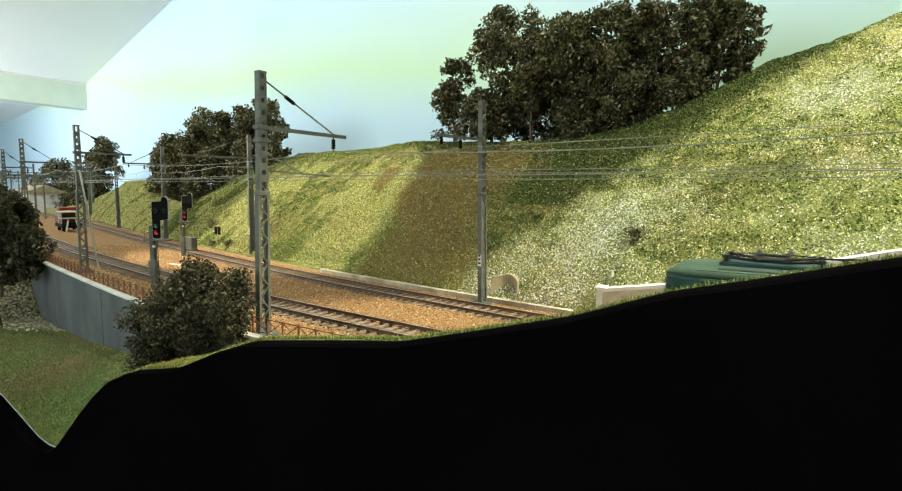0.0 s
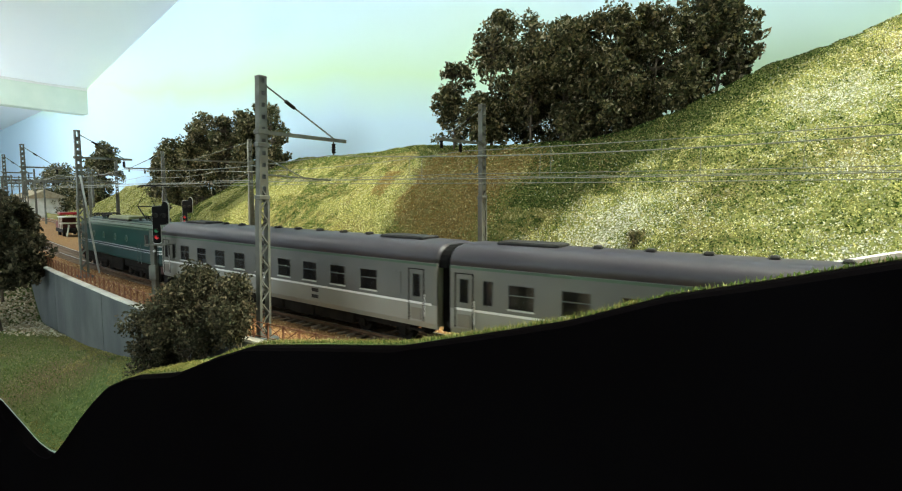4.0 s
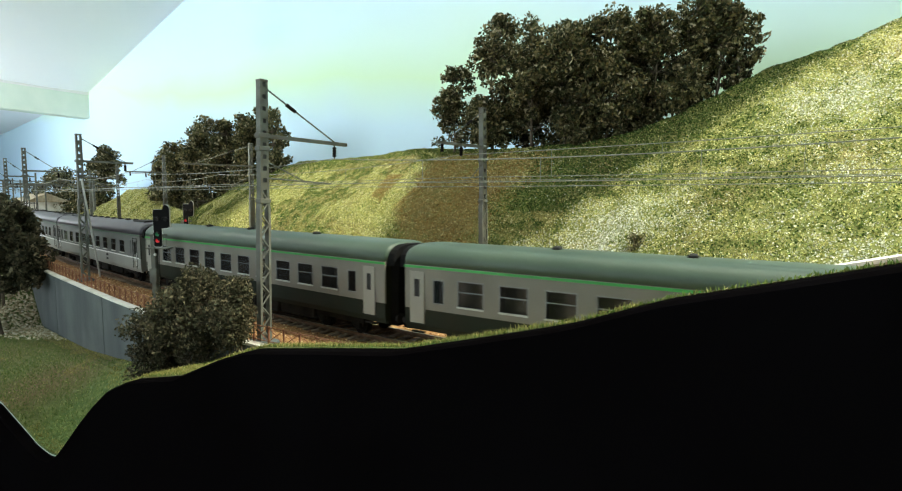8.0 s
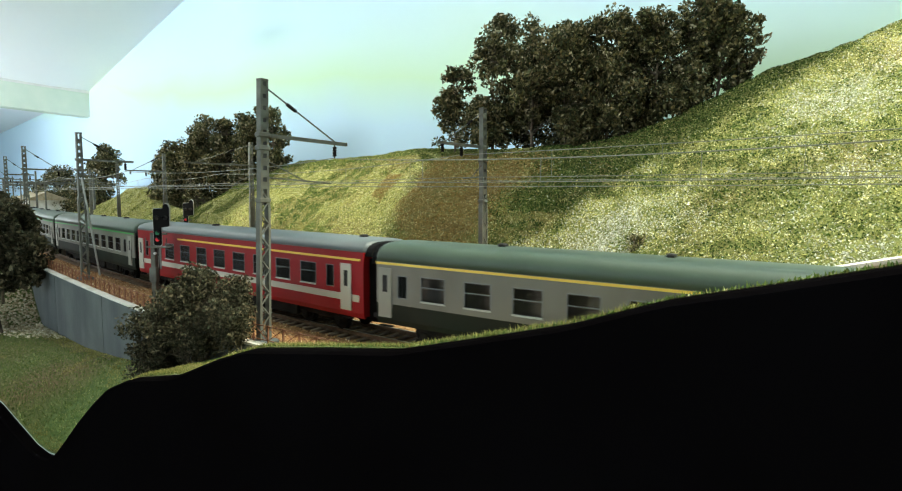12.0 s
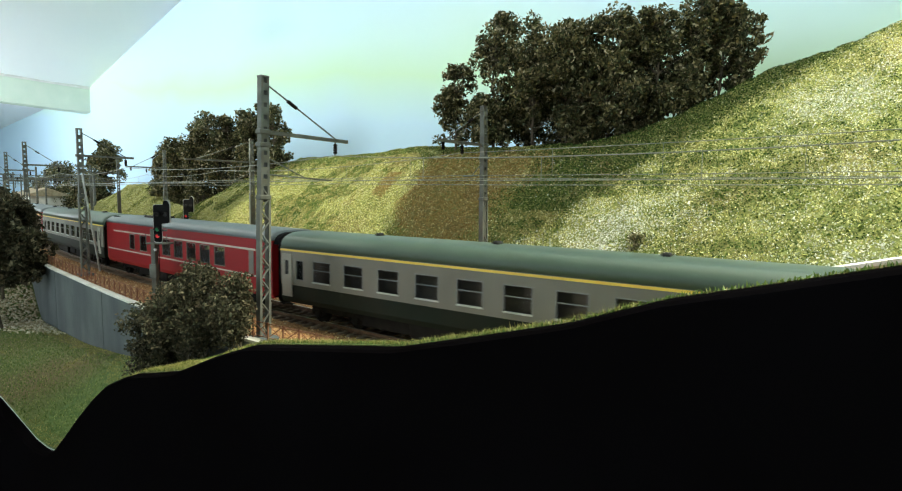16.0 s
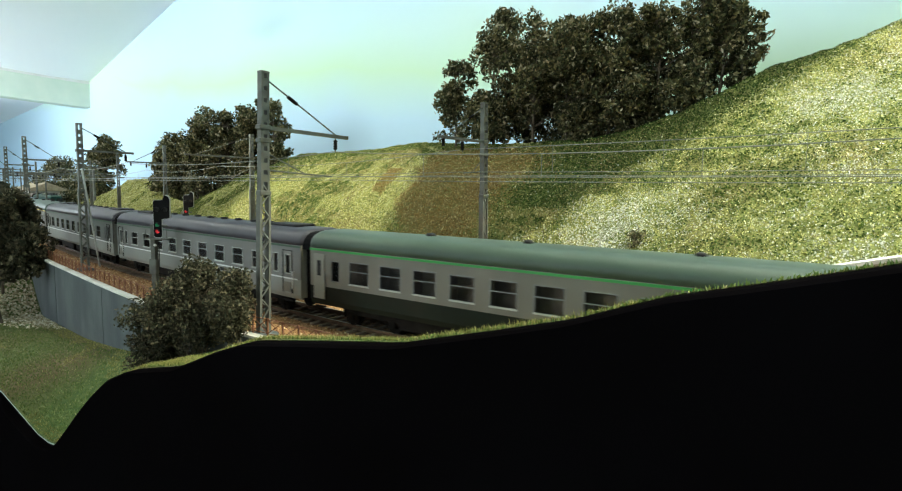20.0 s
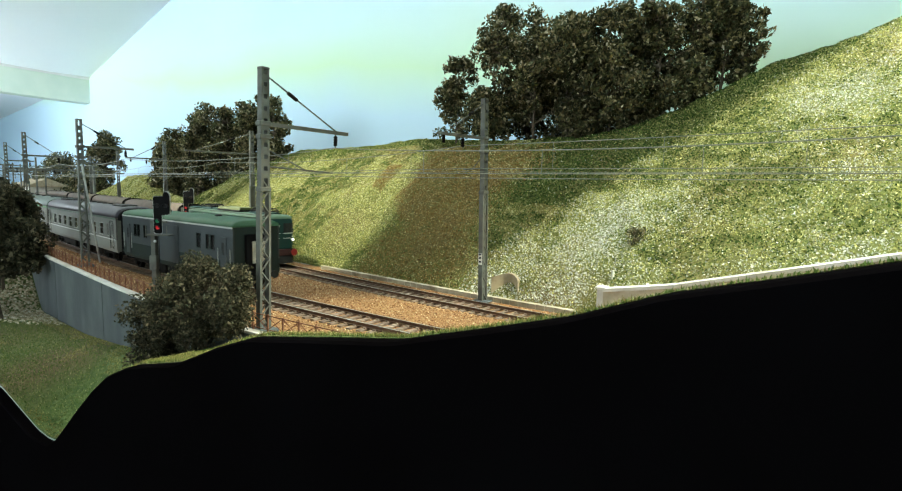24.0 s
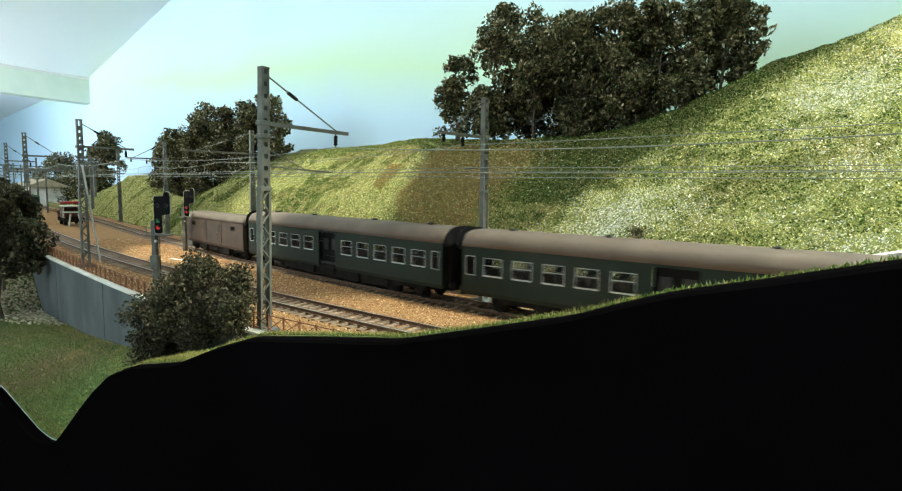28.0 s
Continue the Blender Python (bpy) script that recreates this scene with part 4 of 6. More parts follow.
def locomotive(raised):
    loco = thing("electric_locomotive", "blue-green electric locomotive with two thin white lines", "locomotive", group="locomotives")
    half, R, gut, bot = 16.9, 101.5, 41.5, 15.0

    def ring(x, w, z0, z1, k=0.0):
        return [(x, -w, z0 + 1.5), (x + k * 0.02, -w, 18), (x, -w, z1 - 1.5), (x, -w + 1.3, z1), (x, w - 1.3, z1), (x, w, z1 - 1.5), (x, w, 18), (x, w, z0 + 1.5), (x, w - 1, z0), (x, -w + 1, z0)]

    stations = [(-R - 3.6, 10.6), (-R - 0.5, 13.0), (-R + 4, 15.4), (-R + 9, half), (R - 9, half), (R - 4, 15.4), (R + 0.5, 13.0), (R + 3.6, 10.6)]
    part("body", Geo().loft([ring(x, w, bot, gut) for x, w in stations], True), LOCO, loco)
    rows = []
    for x, w in stations:
        e = 0.25 if abs(x) > R + 2 else (0.75 if abs(x) > R else 1.0)
        rows.append([(x, y * w / half, gut - 0.2 + (z - gut) * e) for y, z in roof_profile(half - 0.8, gut, 45.0)])
    rf = part("roof", Geo().loft(rows, True), LOCOROOF, loco, smooth=True)
    part("roof_hatch", Geo().loft([[(x, -9.0, 46.4), (x, -7.5, 48.6), (x, 7.5, 48.6), (x, 9.0, 46.4)] for x in (-17, 36)], True), HATCH, rf)
    part("hatch_coaming", Geo().cbox(-16.5, 35.5, -8.8, 8.8, 43.5, 46.4, 0.2), DARK, rf)
    for y in (-12.6, 12.6):
        part("roof_duct", Geo().cbox(-86, 88, y - 0.9, y + 0.9, 42.9, 44.2, 0.3), DARK, rf)
        part("roof_rail", Geo().rod((-94, y * 1.16, 43.2), (94, y * 1.16, 43.2), 0.35, 5), LOCOROOF, rf)
    for x in (46, 52, -22, -28, -34):
        part("roof_insulator", Geo().lathe(x, 4.0 if x > 0 else -4.0, [(44.5, 1.2), (46, 0.7), (46.6, 1.2), (47.4, 0.7), (48.4, 1.1), (49.0, 0.5)], 8), UNDER, rf)
    part("bus_bar", Geo().rod((-36, -4.0, 49.2), (-20, -4.0, 49.2), 0.35, 5), DARK, rf)
    part("bus_bar", Geo().rod((40, 4.0, 49.2), (58, 4.0, 48.4), 0.35, 5), DARK, rf)
    part("roof_box", Geo().cbox(-36, -19, -7, 7, 44, 46.6, 0.5), LOCODARK, rf)
    part("roof_walk", Geo().cbox(-96, -78, -9, 9, 44.6, 46.0, 0.4), LOCODARK, rf)
    for i in range(6):
        part("vent_slot", Geo().box(-14 + i * 8, -9 + i * 8, -9.4, -8.2, 44.6, 45.6), DARK, rf)
    for y in (-1, 1):
        ya, yb = sorted((y * half, y * (half + 0.22)))
        for z in (23.4, 25.2):
            part("white_line", Geo().box(-R + 9, R - 9, ya, yb, z, z + 0.5), LINEWHITE, loco)
        part("dark_line", Geo().box(-R + 9, R - 9, ya, yb, 24.1, 25.2), NAVY, loco)
        part("gutter_line", Geo().box(-R + 9, R - 9, *sorted((y * (half - 0.2), y * (half + 0.5))), gut - 1.4, gut - 0.6), LOCOROOF, loco)
        part("skirt", Geo().box(-R + 9, R - 9, ya, yb, 16.6, 22.6), LOCODARK, loco)
        for x in (51 * y, 23 * y, -8 * y, -36 * y):
            p = part("porthole", Geo().rod((x, y * (half - 0.3), 32), (x, y * (half + 0.35), 32), 2.7, 18), RIM, loco)
            part("pane", Geo().rod((x, y * (half + 0.3), 32), (x, y * (half + 0.45), 32), 2.0, 18), LOCOROOF, p)
        for x in (-81 * y,):
            w = part("cab_window", Geo().box(x - 4.0, x + 4.0, *sorted((y * half, y * (half + 0.25))), 29, 37), DARK, loco)
            part("frame", Geo().box(x - 4.6, x + 4.6, *sorted((y * half, y * (half + 0.5))), 28.2, 29.0), RIM, w)
        for x in (-63 * y, -70.5 * y, 72 * y, 80 * y):
            part("handrail", Geo().rod((x, y * (half + 0.9), 14), (x, y * (half + 0.9), 29), 0.2, 5), RIM, loco)
    for s in (-1, 1):
        xf = s * (R + 3.2)
        for y in (-1, 1):
            w = part("windscreen", Geo().loft([[(s * (R + 3.7), y * 2.0, 29), (s * (R + 3.7), y * 10.6, 29), (s * (R + 3.7), y * 10.6, 37.5), (s * (R + 3.7), y * 2.0, 37.5)],
                                               [(s * (R + 3.3), y * 2.0, 29), (s * (R + 3.3), y * 10.6, 29), (s * (R + 3.3), y * 10.6, 37.5), (s * (R + 3.3), y * 2.0, 37.5)]], True), DARK, loco)
            part("frame", Geo().box(*sorted((s * (R + 3.6), s * (R + 3.95))), *sorted((y * 1.6, y * 11.0)), 28.4, 29.0), WHITE, w)
            h = part("headlight", Geo().rod((s * (R + 2.5), y * 11.0, 23.0), (s * (R + 4.6), y * 11.0, 23.0), 1.35, 14), WHITE, loco)
            part("lens", Geo().rod((s * (R + 4.5), y * 11.0, 23.0), (s * (R + 4.8), y * 11.0, 23.0), 0.95, 14), LAMP_WHITE, h)
            part("buffer", Geo().rod((s * R, y * 10.2, 12), (s * (R + 7.5), y * 10.2, 12), 1.2, 8).rod((s * (R + 7.5), y * 10.2, 12), (s * (R + 8.6), y * 10.2, 12), 3.1, 14), BUFFER_RED, loco, "red-painted buffer")
            part("front_line", Geo().loft([[(s * (R + 3.7), y * 2, 24), (s * (R + 3.7), y * 9, 24.0), (s * (R + 3.7), y * 9, 24.6), (s * (R + 3.7), y * 2, 24.6)], [(s * (R + 3.4), y * 2, 24), (s * (R + 3.4), y * 9, 24), (s * (R + 3.4), y * 9, 24.6), (s * (R + 3.4), y * 2, 24.6)]], True), WHITE, loco)
        for y in (-1, 1):
            a, b = (s * (R - 3.2), y * 15.2), (s * (R + 2.6), y * 11.6)
            o = (s * 0.25, y * 0.3)
            w = part("quarter_window", Geo().loft([[(px, py, 29.5), (px, py, 37.2), (px + o[0], py + o[1], 37.2), (px + o[0], py + o[1], 29.5)] for px, py in (a, b)], True), DARK, loco)
            part("frame", Geo().loft([[(px, py, 28.8), (px, py, 29.5), (px + o[0] * 1.4, py + o[1] * 1.4, 29.5), (px + o[0] * 1.4, py + o[1] * 1.4, 28.8)] for px, py in (a, b)], True), PALERIM, w)
            for z in (23.4, 25.2):
                pts = [(s * (R - 9), half), (s * (R - 4), 15.4), (s * (R + 0.5), 13.0), (s * (R + 3.6), 10.6)]
                part("nose_line", Geo().loft([[(px, y * py, z), (px + s * 0.25, y * (py + 0.25), z), (px + s * 0.25, y * (py + 0.25), z + 0.7), (px, y * py, z + 0.7)] for px, py in pts], True), WHITE, loco)
        part("buffer_beam", Geo().cbox(*sorted((s * (R - 1), s * (R + 4.4))), -14.5, 14.5, 9.0, 14.6, 0.5), BEAM, loco)
        part("plough", Geo().loft([[(s * (R + 1), -13, 3), (s * (R + 1), 13, 3), (s * (R + 1), 13, 9), (s * (R + 1), -13, 9)], [(s * (R + 3.5), -11, 2), (s * (R + 3.5), 11, 2), (s * (R + 2.5), 11, 9), (s * (R + 2.5), -11, 9)]], True), DARK, loco)
        # current collector: a folded frame of thin rods
        x = 72 if s > 0 else -53
        part("collector_base", Geo().cbox(x - 16, x + 16, -8, 8, 44.2, 46, 0.4), LOCODARK, rf)
        # folded flat, or reaching up to the wire as a diamond
        knee, out, tip, head = (57.5, 18.5, 73.5, 4.0) if raised and s < 0 else (47.6, 15.0, 48.4, 5.0)
        for q in (-1, 1):
            for y in (-6.5, 6.5):
                part("lower_arm", Geo().rod((x + q * 4, y * 0.7, 46.6), (x + q * out, y, knee), 0.5, 5), DARK, rf)
                part("upper_arm", Geo().rod((x + q * out, y, knee), (x + q * head * 0.5, y * 0.8, tip), 0.2, 5), DARK, rf)
                part("roof_insulator", Geo().rod((x + q * 14, y, 45.8), (x + q * 14, y, 48.2), 1.1, 8), DARK, rf)
            part("knee_tube", Geo().rod((x + q * out, -6.8, knee), (x + q * out, 6.8, knee), 0.45, 5), DARK, rf)
            c = x + q * head
            part("collector_strip", Geo().tube([(c, -11.0, tip - 0.6), (c + 0.01, -8.5, tip + 0.9), (c, 8.5, tip + 0.9), (c + 0.01, 11.0, tip - 0.6)], 0.6, 6), DARK, rf)
        part("head_frame", Geo().cbox(x - head, x + head, -1.2, 1.2, tip - 0.5, tip + 0.3, 0.2), DARK, rf)
        part("drive_box", Geo().cbox(x - 5, x + 5, -3, 3, 45.8, 47.4, 0.4), DARK, rf)
    part("underframe", Geo().cbox(-99, 99, -13, 13, 8, 15.4, 0.5).cbox(-16, 16, -14.8, 14.8, 4, 14, 0.8), UNDER, loco)
    for x in (-58, 58):
        b = bogie(loco, x, (-25, 0, 25), 13.2, 7.0)
        for ax in (-25, 0, 25):
            for y in (-13.8, 13.8):
                part("axle_box", Geo().cbox(ax - 3.2, ax + 3.2, y - 0.8, y + 0.8, 2.8, 7.6, 0.6), UNDER, b)
    return loco


LAMP_WHITE = glow("headlight_glow", (1.0, 0.95, 0.85), 3.0)

loco_a = locomotive(True)
loco_b = locomotive(False)
kinds = {"g": couchette(), "v": second_class(), "y": first_class(), "r": red_carriage(), "d": dining_carriage(), "h": berth_carriage()}
used = set()


def take(k):
    if k in used:
        return copy_thing(kinds[k], pose(0, 0, 0))
    used.add(k)
    return kinds[k]


# the leaving train, front to tail, with each vehicle's middle behind the first coupling
loco_a.scale = (0.96, 0.97, 1.01)
loco_b.scale = (1.0, 1.0, 1.06)
SLACK = (2, 5.5, 4, 2, 3, 4.5, 2.5, 4, 3.5, 1.5, 3.5, 5.5)
LEAVING = [(loco_a, -104.0, 66)] + [(take(k), 267.0 * i + 133.5 - SLACK[i], 92) for i, k in enumerate("ggvvrydyghvh")] + [(luggage_van(), 3204.0 + 94.0, 62)]
first = suburban()
COMING = [(loco_b, 110.0, 66)] + [(first if i == 0 else copy_thing(first, pose(0, 0, 0)), -134.0 - 268.0 * i, 90) for i in range(4)] + [(brown_van(), -1072.0 - 79.0, 50)]
# ---- greenery ----


def cloud(name, verts, faces, mat):
    """A mesh of many loose small pieces: verts (pieces, corners, 3) in millimetres, faces the corners of one piece."""
    n, k, _ = verts.shape
    f = (np.array(faces)[None] + (np.arange(n) * k)[:, None, None]).reshape(-1, len(faces[0]))
    me = bpy.data.meshes.new(name)
    me.vertices.add(n * k)
    me.vertices.foreach_set("co", (verts * MM).astype(np.float32).ravel())
    me.loops.add(f.size)
    me.loops.foreach_set("vertex_index", f.astype(np.int32).ravel())
    me.polygons.add(len(f))
    me.polygons.foreach_set("loop_start", np.arange(0, f.size, f.shape[1], dtype=np.int32))
    me.update(calc_edges=True)
    me.materials.append(mat)
    return me


def frames_of(n):
    """n random turns, as 3 x 3 matrices."""
    q = rng.normal(size=(n, 4))
    q /= np.linalg.norm(q, axis=1)[:, None]
    w, x, y, z = q.T
    return np.stack([1 - 2 * (y * y + z * z), 2 * (x * y - z * w), 2 * (x * z + y * w), 2 * (x * y + z * w), 1 - 2 * (x * x + z * z), 2 * (y * z - x * w),
                     2 * (x * z - y * w), 2 * (y * z + x * w), 1 - 2 * (x * x + y * y)], -1).reshape(n, 3, 3)


LEAF_SHAPE = np.array([(-1.0, 0, 0), (-0.1, 0.55, 0.18), (1.0, 0, 0.05), (-0.1, -0.55, 0.18)])


def leaves(name, centres, size, mat):
    n = len(centres)
    v = np.einsum("nij,kj->nki", frames_of(n), LEAF_SHAPE) * (size * rng.uniform(0.55, 1.25, n))[:, None, None] + centres[:, None, :]
    return cloud(name, v, [(0, 1, 2), (0, 2, 3)], mat)


def tree(x, y, z, tall, wide, label, count=3200, leaf=2.6, bare=0.12, name="tree", category="tree", stems=1, group="trees of the slope", lean=0.0, foliage=None, clumps=70):
    """Thin forked stems that carry clumps of leaves, crowded into an uneven crown."""
    random.seed(round(abs(x) * 7 + tall))
    t = thing(name, label, category, x, y, z, group=group)
    # clump centres: three or four overlapping lobes
    lobes = []
    for k in range(random.choice((4, 5, 6))):
        a, d = random.uniform(0, 6.283), random.uniform(0.15, 0.62)
        lobes.append((math.cos(a) * d * wide, math.sin(a) * d * wide, tall * random.uniform(bare + 0.10, 0.78), random.uniform(0.36, 0.62)))
    lobes.append((lean * tall * 0.5, 0, tall * 0.76, 0.42))
    P = []
    for k in range(clumps):
        lx, ly, lz, r = random.choice(lobes)
        v = Vector((random.gauss(0, 1), random.gauss(0, 1), random.gauss(0, 1))).normalized() * random.uniform(0.35, 1.0) ** 0.5
        P.append((lx + v.x * wide * r, ly + v.y * wide * r, min(tall * 0.97, max(tall * bare + wide * 0.04, lz + v.z * tall * 0.26 * r / 0.5))))
    P = np.array(P)
    wood, twigs = Geo(), Geo()
    feet = [(0.0, 0.0)] if stems == 1 else [(math.cos(6.283 * k / stems) * wide * 0.2, math.sin(6.283 * k / stems) * wide * 0.2) for k in range(stems)]
    forks = []
    for fx_, fy_ in feet:
        p = Vector((fx_, fy_, -3))
        r = (tall * 0.011 + 0.35) * (1.0 if stems == 1 else 0.55)
        for k in range(5):
            q = p + Vector((random.uniform(-1, 1) * wide * 0.07 + lean * 4, random.uniform(-1, 1) * wide * 0.07, tall * 0.165))
            wood.rod(p, q, r, 7, r * 0.82)
            p, r = q, r * 0.82
            forks.append(p)
    for q in P:
        q = Vector(q)
        f = min(forks, key=lambda o: (o - q).length + max(0, o.z - q.z) * 3)
        m = (f + q) / 2 + Vector((random.uniform(-1, 1), random.uniform(-1, 1), random.uniform(0, 1.5))) * (q - f).length * 0.12
        twigs.rod(f, m, tall * 0.004 + 0.2, 5, 0.3)
        twigs.rod(m, q, 0.3, 4, 0.15)
    k = rng.integers(0, len(P), count)
    r = rng.normal(size=(count, 3))
    r /= np.linalg.norm(r, axis=1)[:, None]
    reach = rng.uniform(0.7, 1.25, len(P))[k] * (2.2 + wide * 0.19)
    c = P[k] + r * (rng.uniform(0.25, 1.0, count) ** 0.6 * reach)[:, None] * np.array([1, 1, 0.8])
    c[:, 2] = np.maximum(c[:, 2], 0.5)
    part("trunk", wood, BARK, t)
    tagged(part("branching", twigs, BARK, t), kind="stuff")
    part("crown", leaves("crown", c, leaf, foliage or LEAF), None, t)
    return t


def hz(x, y):
    return float(hill_z(np.array([float(x)]), np.array([float(y)]))[0])


DARK_TREE = "dark leafy model tree on the ridge before the back wall"
for x, y, tall, wide, n in ((-327, 506, 96, 23, 4800), (-283, 512, 142, 38, 10500), (-236, 508, 134, 42, 10000), (-258, 535, 112, 42, 7000), (-200, 508, 116, 42, 9500), (-162, 512, 124, 42, 10000),
                            (-184, 540, 112, 42, 7000), (-220, 545, 118, 42, 7000), (-126, 520, 120, 40, 9500), (-144, 545, 112, 40, 6500), (-98, 532, 112, 34, 7000), (-75, 543, 104, 27, 6000), (-57, 552, 76, 19, 3600)):
    tree(x, y, hz(x, y) - 1, tall, wide, DARK_TREE, int(n * 1.0), 2.25, 0.0 if x < -300 else 0.05, lean=random.uniform(-0.12, 0.12), clumps=110)
for x, y, tall, wide, n in ((-1118, 628, 100, 40, 4200), (-1062, 620, 140, 48, 5600), (-965, 615, 176, 54, 6500), (-880, 610, 172, 54, 6500), (-810, 606, 154, 50, 6200), (-752, 606, 128, 40, 5200), (-842, 626, 140, 50, 5600), (-1010, 630, 130, 50, 5000)):
    tree(x, y, hz(x, y) - 1, tall, wide, "dark bushy model tree behind the low hilltop", int(n * 1.5), 3.0, 0.0, clumps=120)
for x, y, tall, wide, n in ((-1590, 725, 176, 52, 4600), (-1700, 740, 110, 50, 2600), (-2060, 800, 170, 80, 2600), (-1960, 790, 100, 70, 2000), (-2230, 800, 110, 70, 1400)):
    tree(x, y, hz(x, y) - 1, tall, wide, "distant dark model tree at the end of the layout", n * 3, 3.6, 0.0, clumps=130)


def bz_at(x, y):
    return float(bank_z(np.array([float(x)]), np.array([float(y)]))[0])


for x, y, tall, wide, n in ((-610, 186, 126, 40, 12000), (-662, 204, 112, 42, 9000)):
    tree(x, y, bz_at(x, y) - 1, tall, wide, "dark broad model tree at the foot of the retaining wall", n, 2.4, 0.36, group="trees by the wall", foliage=LEAF_GREY)
for x, y, tall, wide, n, about in ((-271, 148, 42, 19, 4200, "grey-brown leafy bush on the bank before the wall"), (-246, 152, 52, 20, 4800, "grey-brown leafy bush against the retaining wall"),
                                   (-221, 155, 40, 15, 2600, "grey-brown leafy bush growing over the coping")):
    tree(x, y, bz_at(x, y) - 2, tall, wide, about, int(n * 2.8), 0.98, 0.0, "bush", "bush", 3, "bushes by the wall", foliage=LEAF_GREY, clumps=140)
for x, y, tall, wide in ((-96, 366, 13, 7), (-690, 452, 12, 9), (-640, 420, 9, 8), (-600, 415, 7, 7)):
    tree(x, y, hz(x, y) - 0.5, tall, wide, "small dark shrub on the grassy slope", 420, 1.0, 0.0, "shrub", "shrub", 3, "shrubs on the slope", clumps=22)

# loose foliage over the slope, by zone
n = 400000
fx = rng.uniform(-900, 110, n)
k = rng.uniform(0, 1.06, n) ** 0.92
ft = slope_foot(fx) + 1
fy = ft + (curve1(fx, RIDGE_Y) - ft) * k
patch = mottle(fx, fy * 1.5, 75) + 0.45 * mottle(fx + 300, fy, 18)
# leafy green below trees deepened by painted shade; lamplit ground and foot painted paler
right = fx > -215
# follows the edge of the lamplight on the slope
lit_side = np.clip((fx - (-198 + (fy - 380) * 1.12)) / 18 + rng.normal(0, 0.25, n), 0, 1)
speck = mottle(fx + 70, fy * 1.2, 9) + rng.normal(0, 0.25, n)
luck, whim = rng.uniform(0, 1, n), rng.uniform(0, 1, n)
# bare brown earth, wider at the top, shadow edge and tooth painted in
left_edge = np.interp(k, (0, 0.18, 0.27, 0.46, 0.59, 0.84, 1.0), (-338, -330, -318, -352, -346, -352, -345))
earth = (fx > left_edge + 7 * patch + rng.normal(0, 4, n)) & (fx < -222 + 14 * patch + 16 * (k - 0.4) + rng.normal(0, 12, n)) & (k < 0.93 + 0.05 * patch + rng.normal(0, 0.02, n))
# tooth of shade between two light streaks, put in as brown
earth |= (np.abs(fx - (-386 - 26 * (k - 0.56))) < 10 + 5 * speck) & (k > 0.47 + 0.04 * speck) & (k < 0.72)
# streaks of light through the trees, put into the colour as pale foliage
light_streak = np.zeros(n, bool)
for xa, ka, xb, kb, w in ((-429, 0.76, -398, 0.34, 9), (-366, 0.86, -368, 0.44, 9), (-372, 0.96, -335, 0.88, 9), (-392, 0.40, -350, 0.14, 22)):
    u = np.clip((k - ka) / (kb - ka), 0, 1)
    light_streak |= (np.abs(fx - (xa + (xb - xa) * u) + 6 * speck) < w * rng.uniform(0.5, 1.2, n)) & (k < ka) & (k > kb)
light_streak &= luck < 0.85
earth &= ~light_streak
straw = (fx < -325) & (fx > -700) & (speck > 0.0) & (k > 0.1) & (k < 0.92) & ~light_streak & ~earth
straw |= (fx > -240) & (fx < -130) & (k < 0.5) & (speck > -0.1) & (lit_side < 0.6) & ~earth
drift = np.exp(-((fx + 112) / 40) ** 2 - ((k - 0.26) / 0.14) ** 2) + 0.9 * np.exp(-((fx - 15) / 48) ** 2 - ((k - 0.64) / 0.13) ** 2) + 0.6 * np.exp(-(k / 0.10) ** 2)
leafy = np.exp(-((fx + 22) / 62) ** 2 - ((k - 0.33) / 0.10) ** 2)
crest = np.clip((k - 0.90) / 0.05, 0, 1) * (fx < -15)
# pale flakes crowd where the lamps shine, so their light is in the colour
chance = np.where(right, lit_side * (0.62 + 0.55 * patch + 0.55 * speck + 0.5 * drift - 0.55 * leafy) * (1 - 0.9 * crest) + 0.05, 0.62 * ((patch * 1.3 + 0.12 + 0.5 * ((fx < -330) & (fx > -480) & (k < 0.7)) - 0.7 * (k > 0.86)) > 0.25) + 0.08)
pale = light_streak | (luck < chance) & ~earth
overlit = pale & ~light_streak & right & (whim < 0.16 + 0.30 * patch + 0.75 * drift)
green = np.where(right, 0.30 + 0.70 * (1 - lit_side) - 0.45 * patch * lit_side - 0.3 * speck * lit_side + 0.4 * leafy + 0.5 * crest, 0.30 - 0.5 * patch)
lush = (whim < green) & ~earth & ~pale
keep = ~(earth & (rng.uniform(0, 1, n) < 0.1))
size = rng.uniform(0.38, 0.80, n) * (1 + 0.6 * (rng.uniform(0, 1, n) > 0.92))


def flock(name, mask, mat, label):
    c = np.stack([fx[mask], fy[mask], hill_z(fx[mask], fy[mask]) + 0.4], -1)
    v = np.einsum("nij,kj->nki", frames_of(len(c)), LEAF_SHAPE * np.array([1, 1.3, 1])) * size[mask][:, None, None] + c[:, None, :]
    ob = new(name, cloud(name, v, [(0, 1, 2), (0, 2, 3)], mat))
    return tagged(ob, label, "ground cover", kind="stuff")


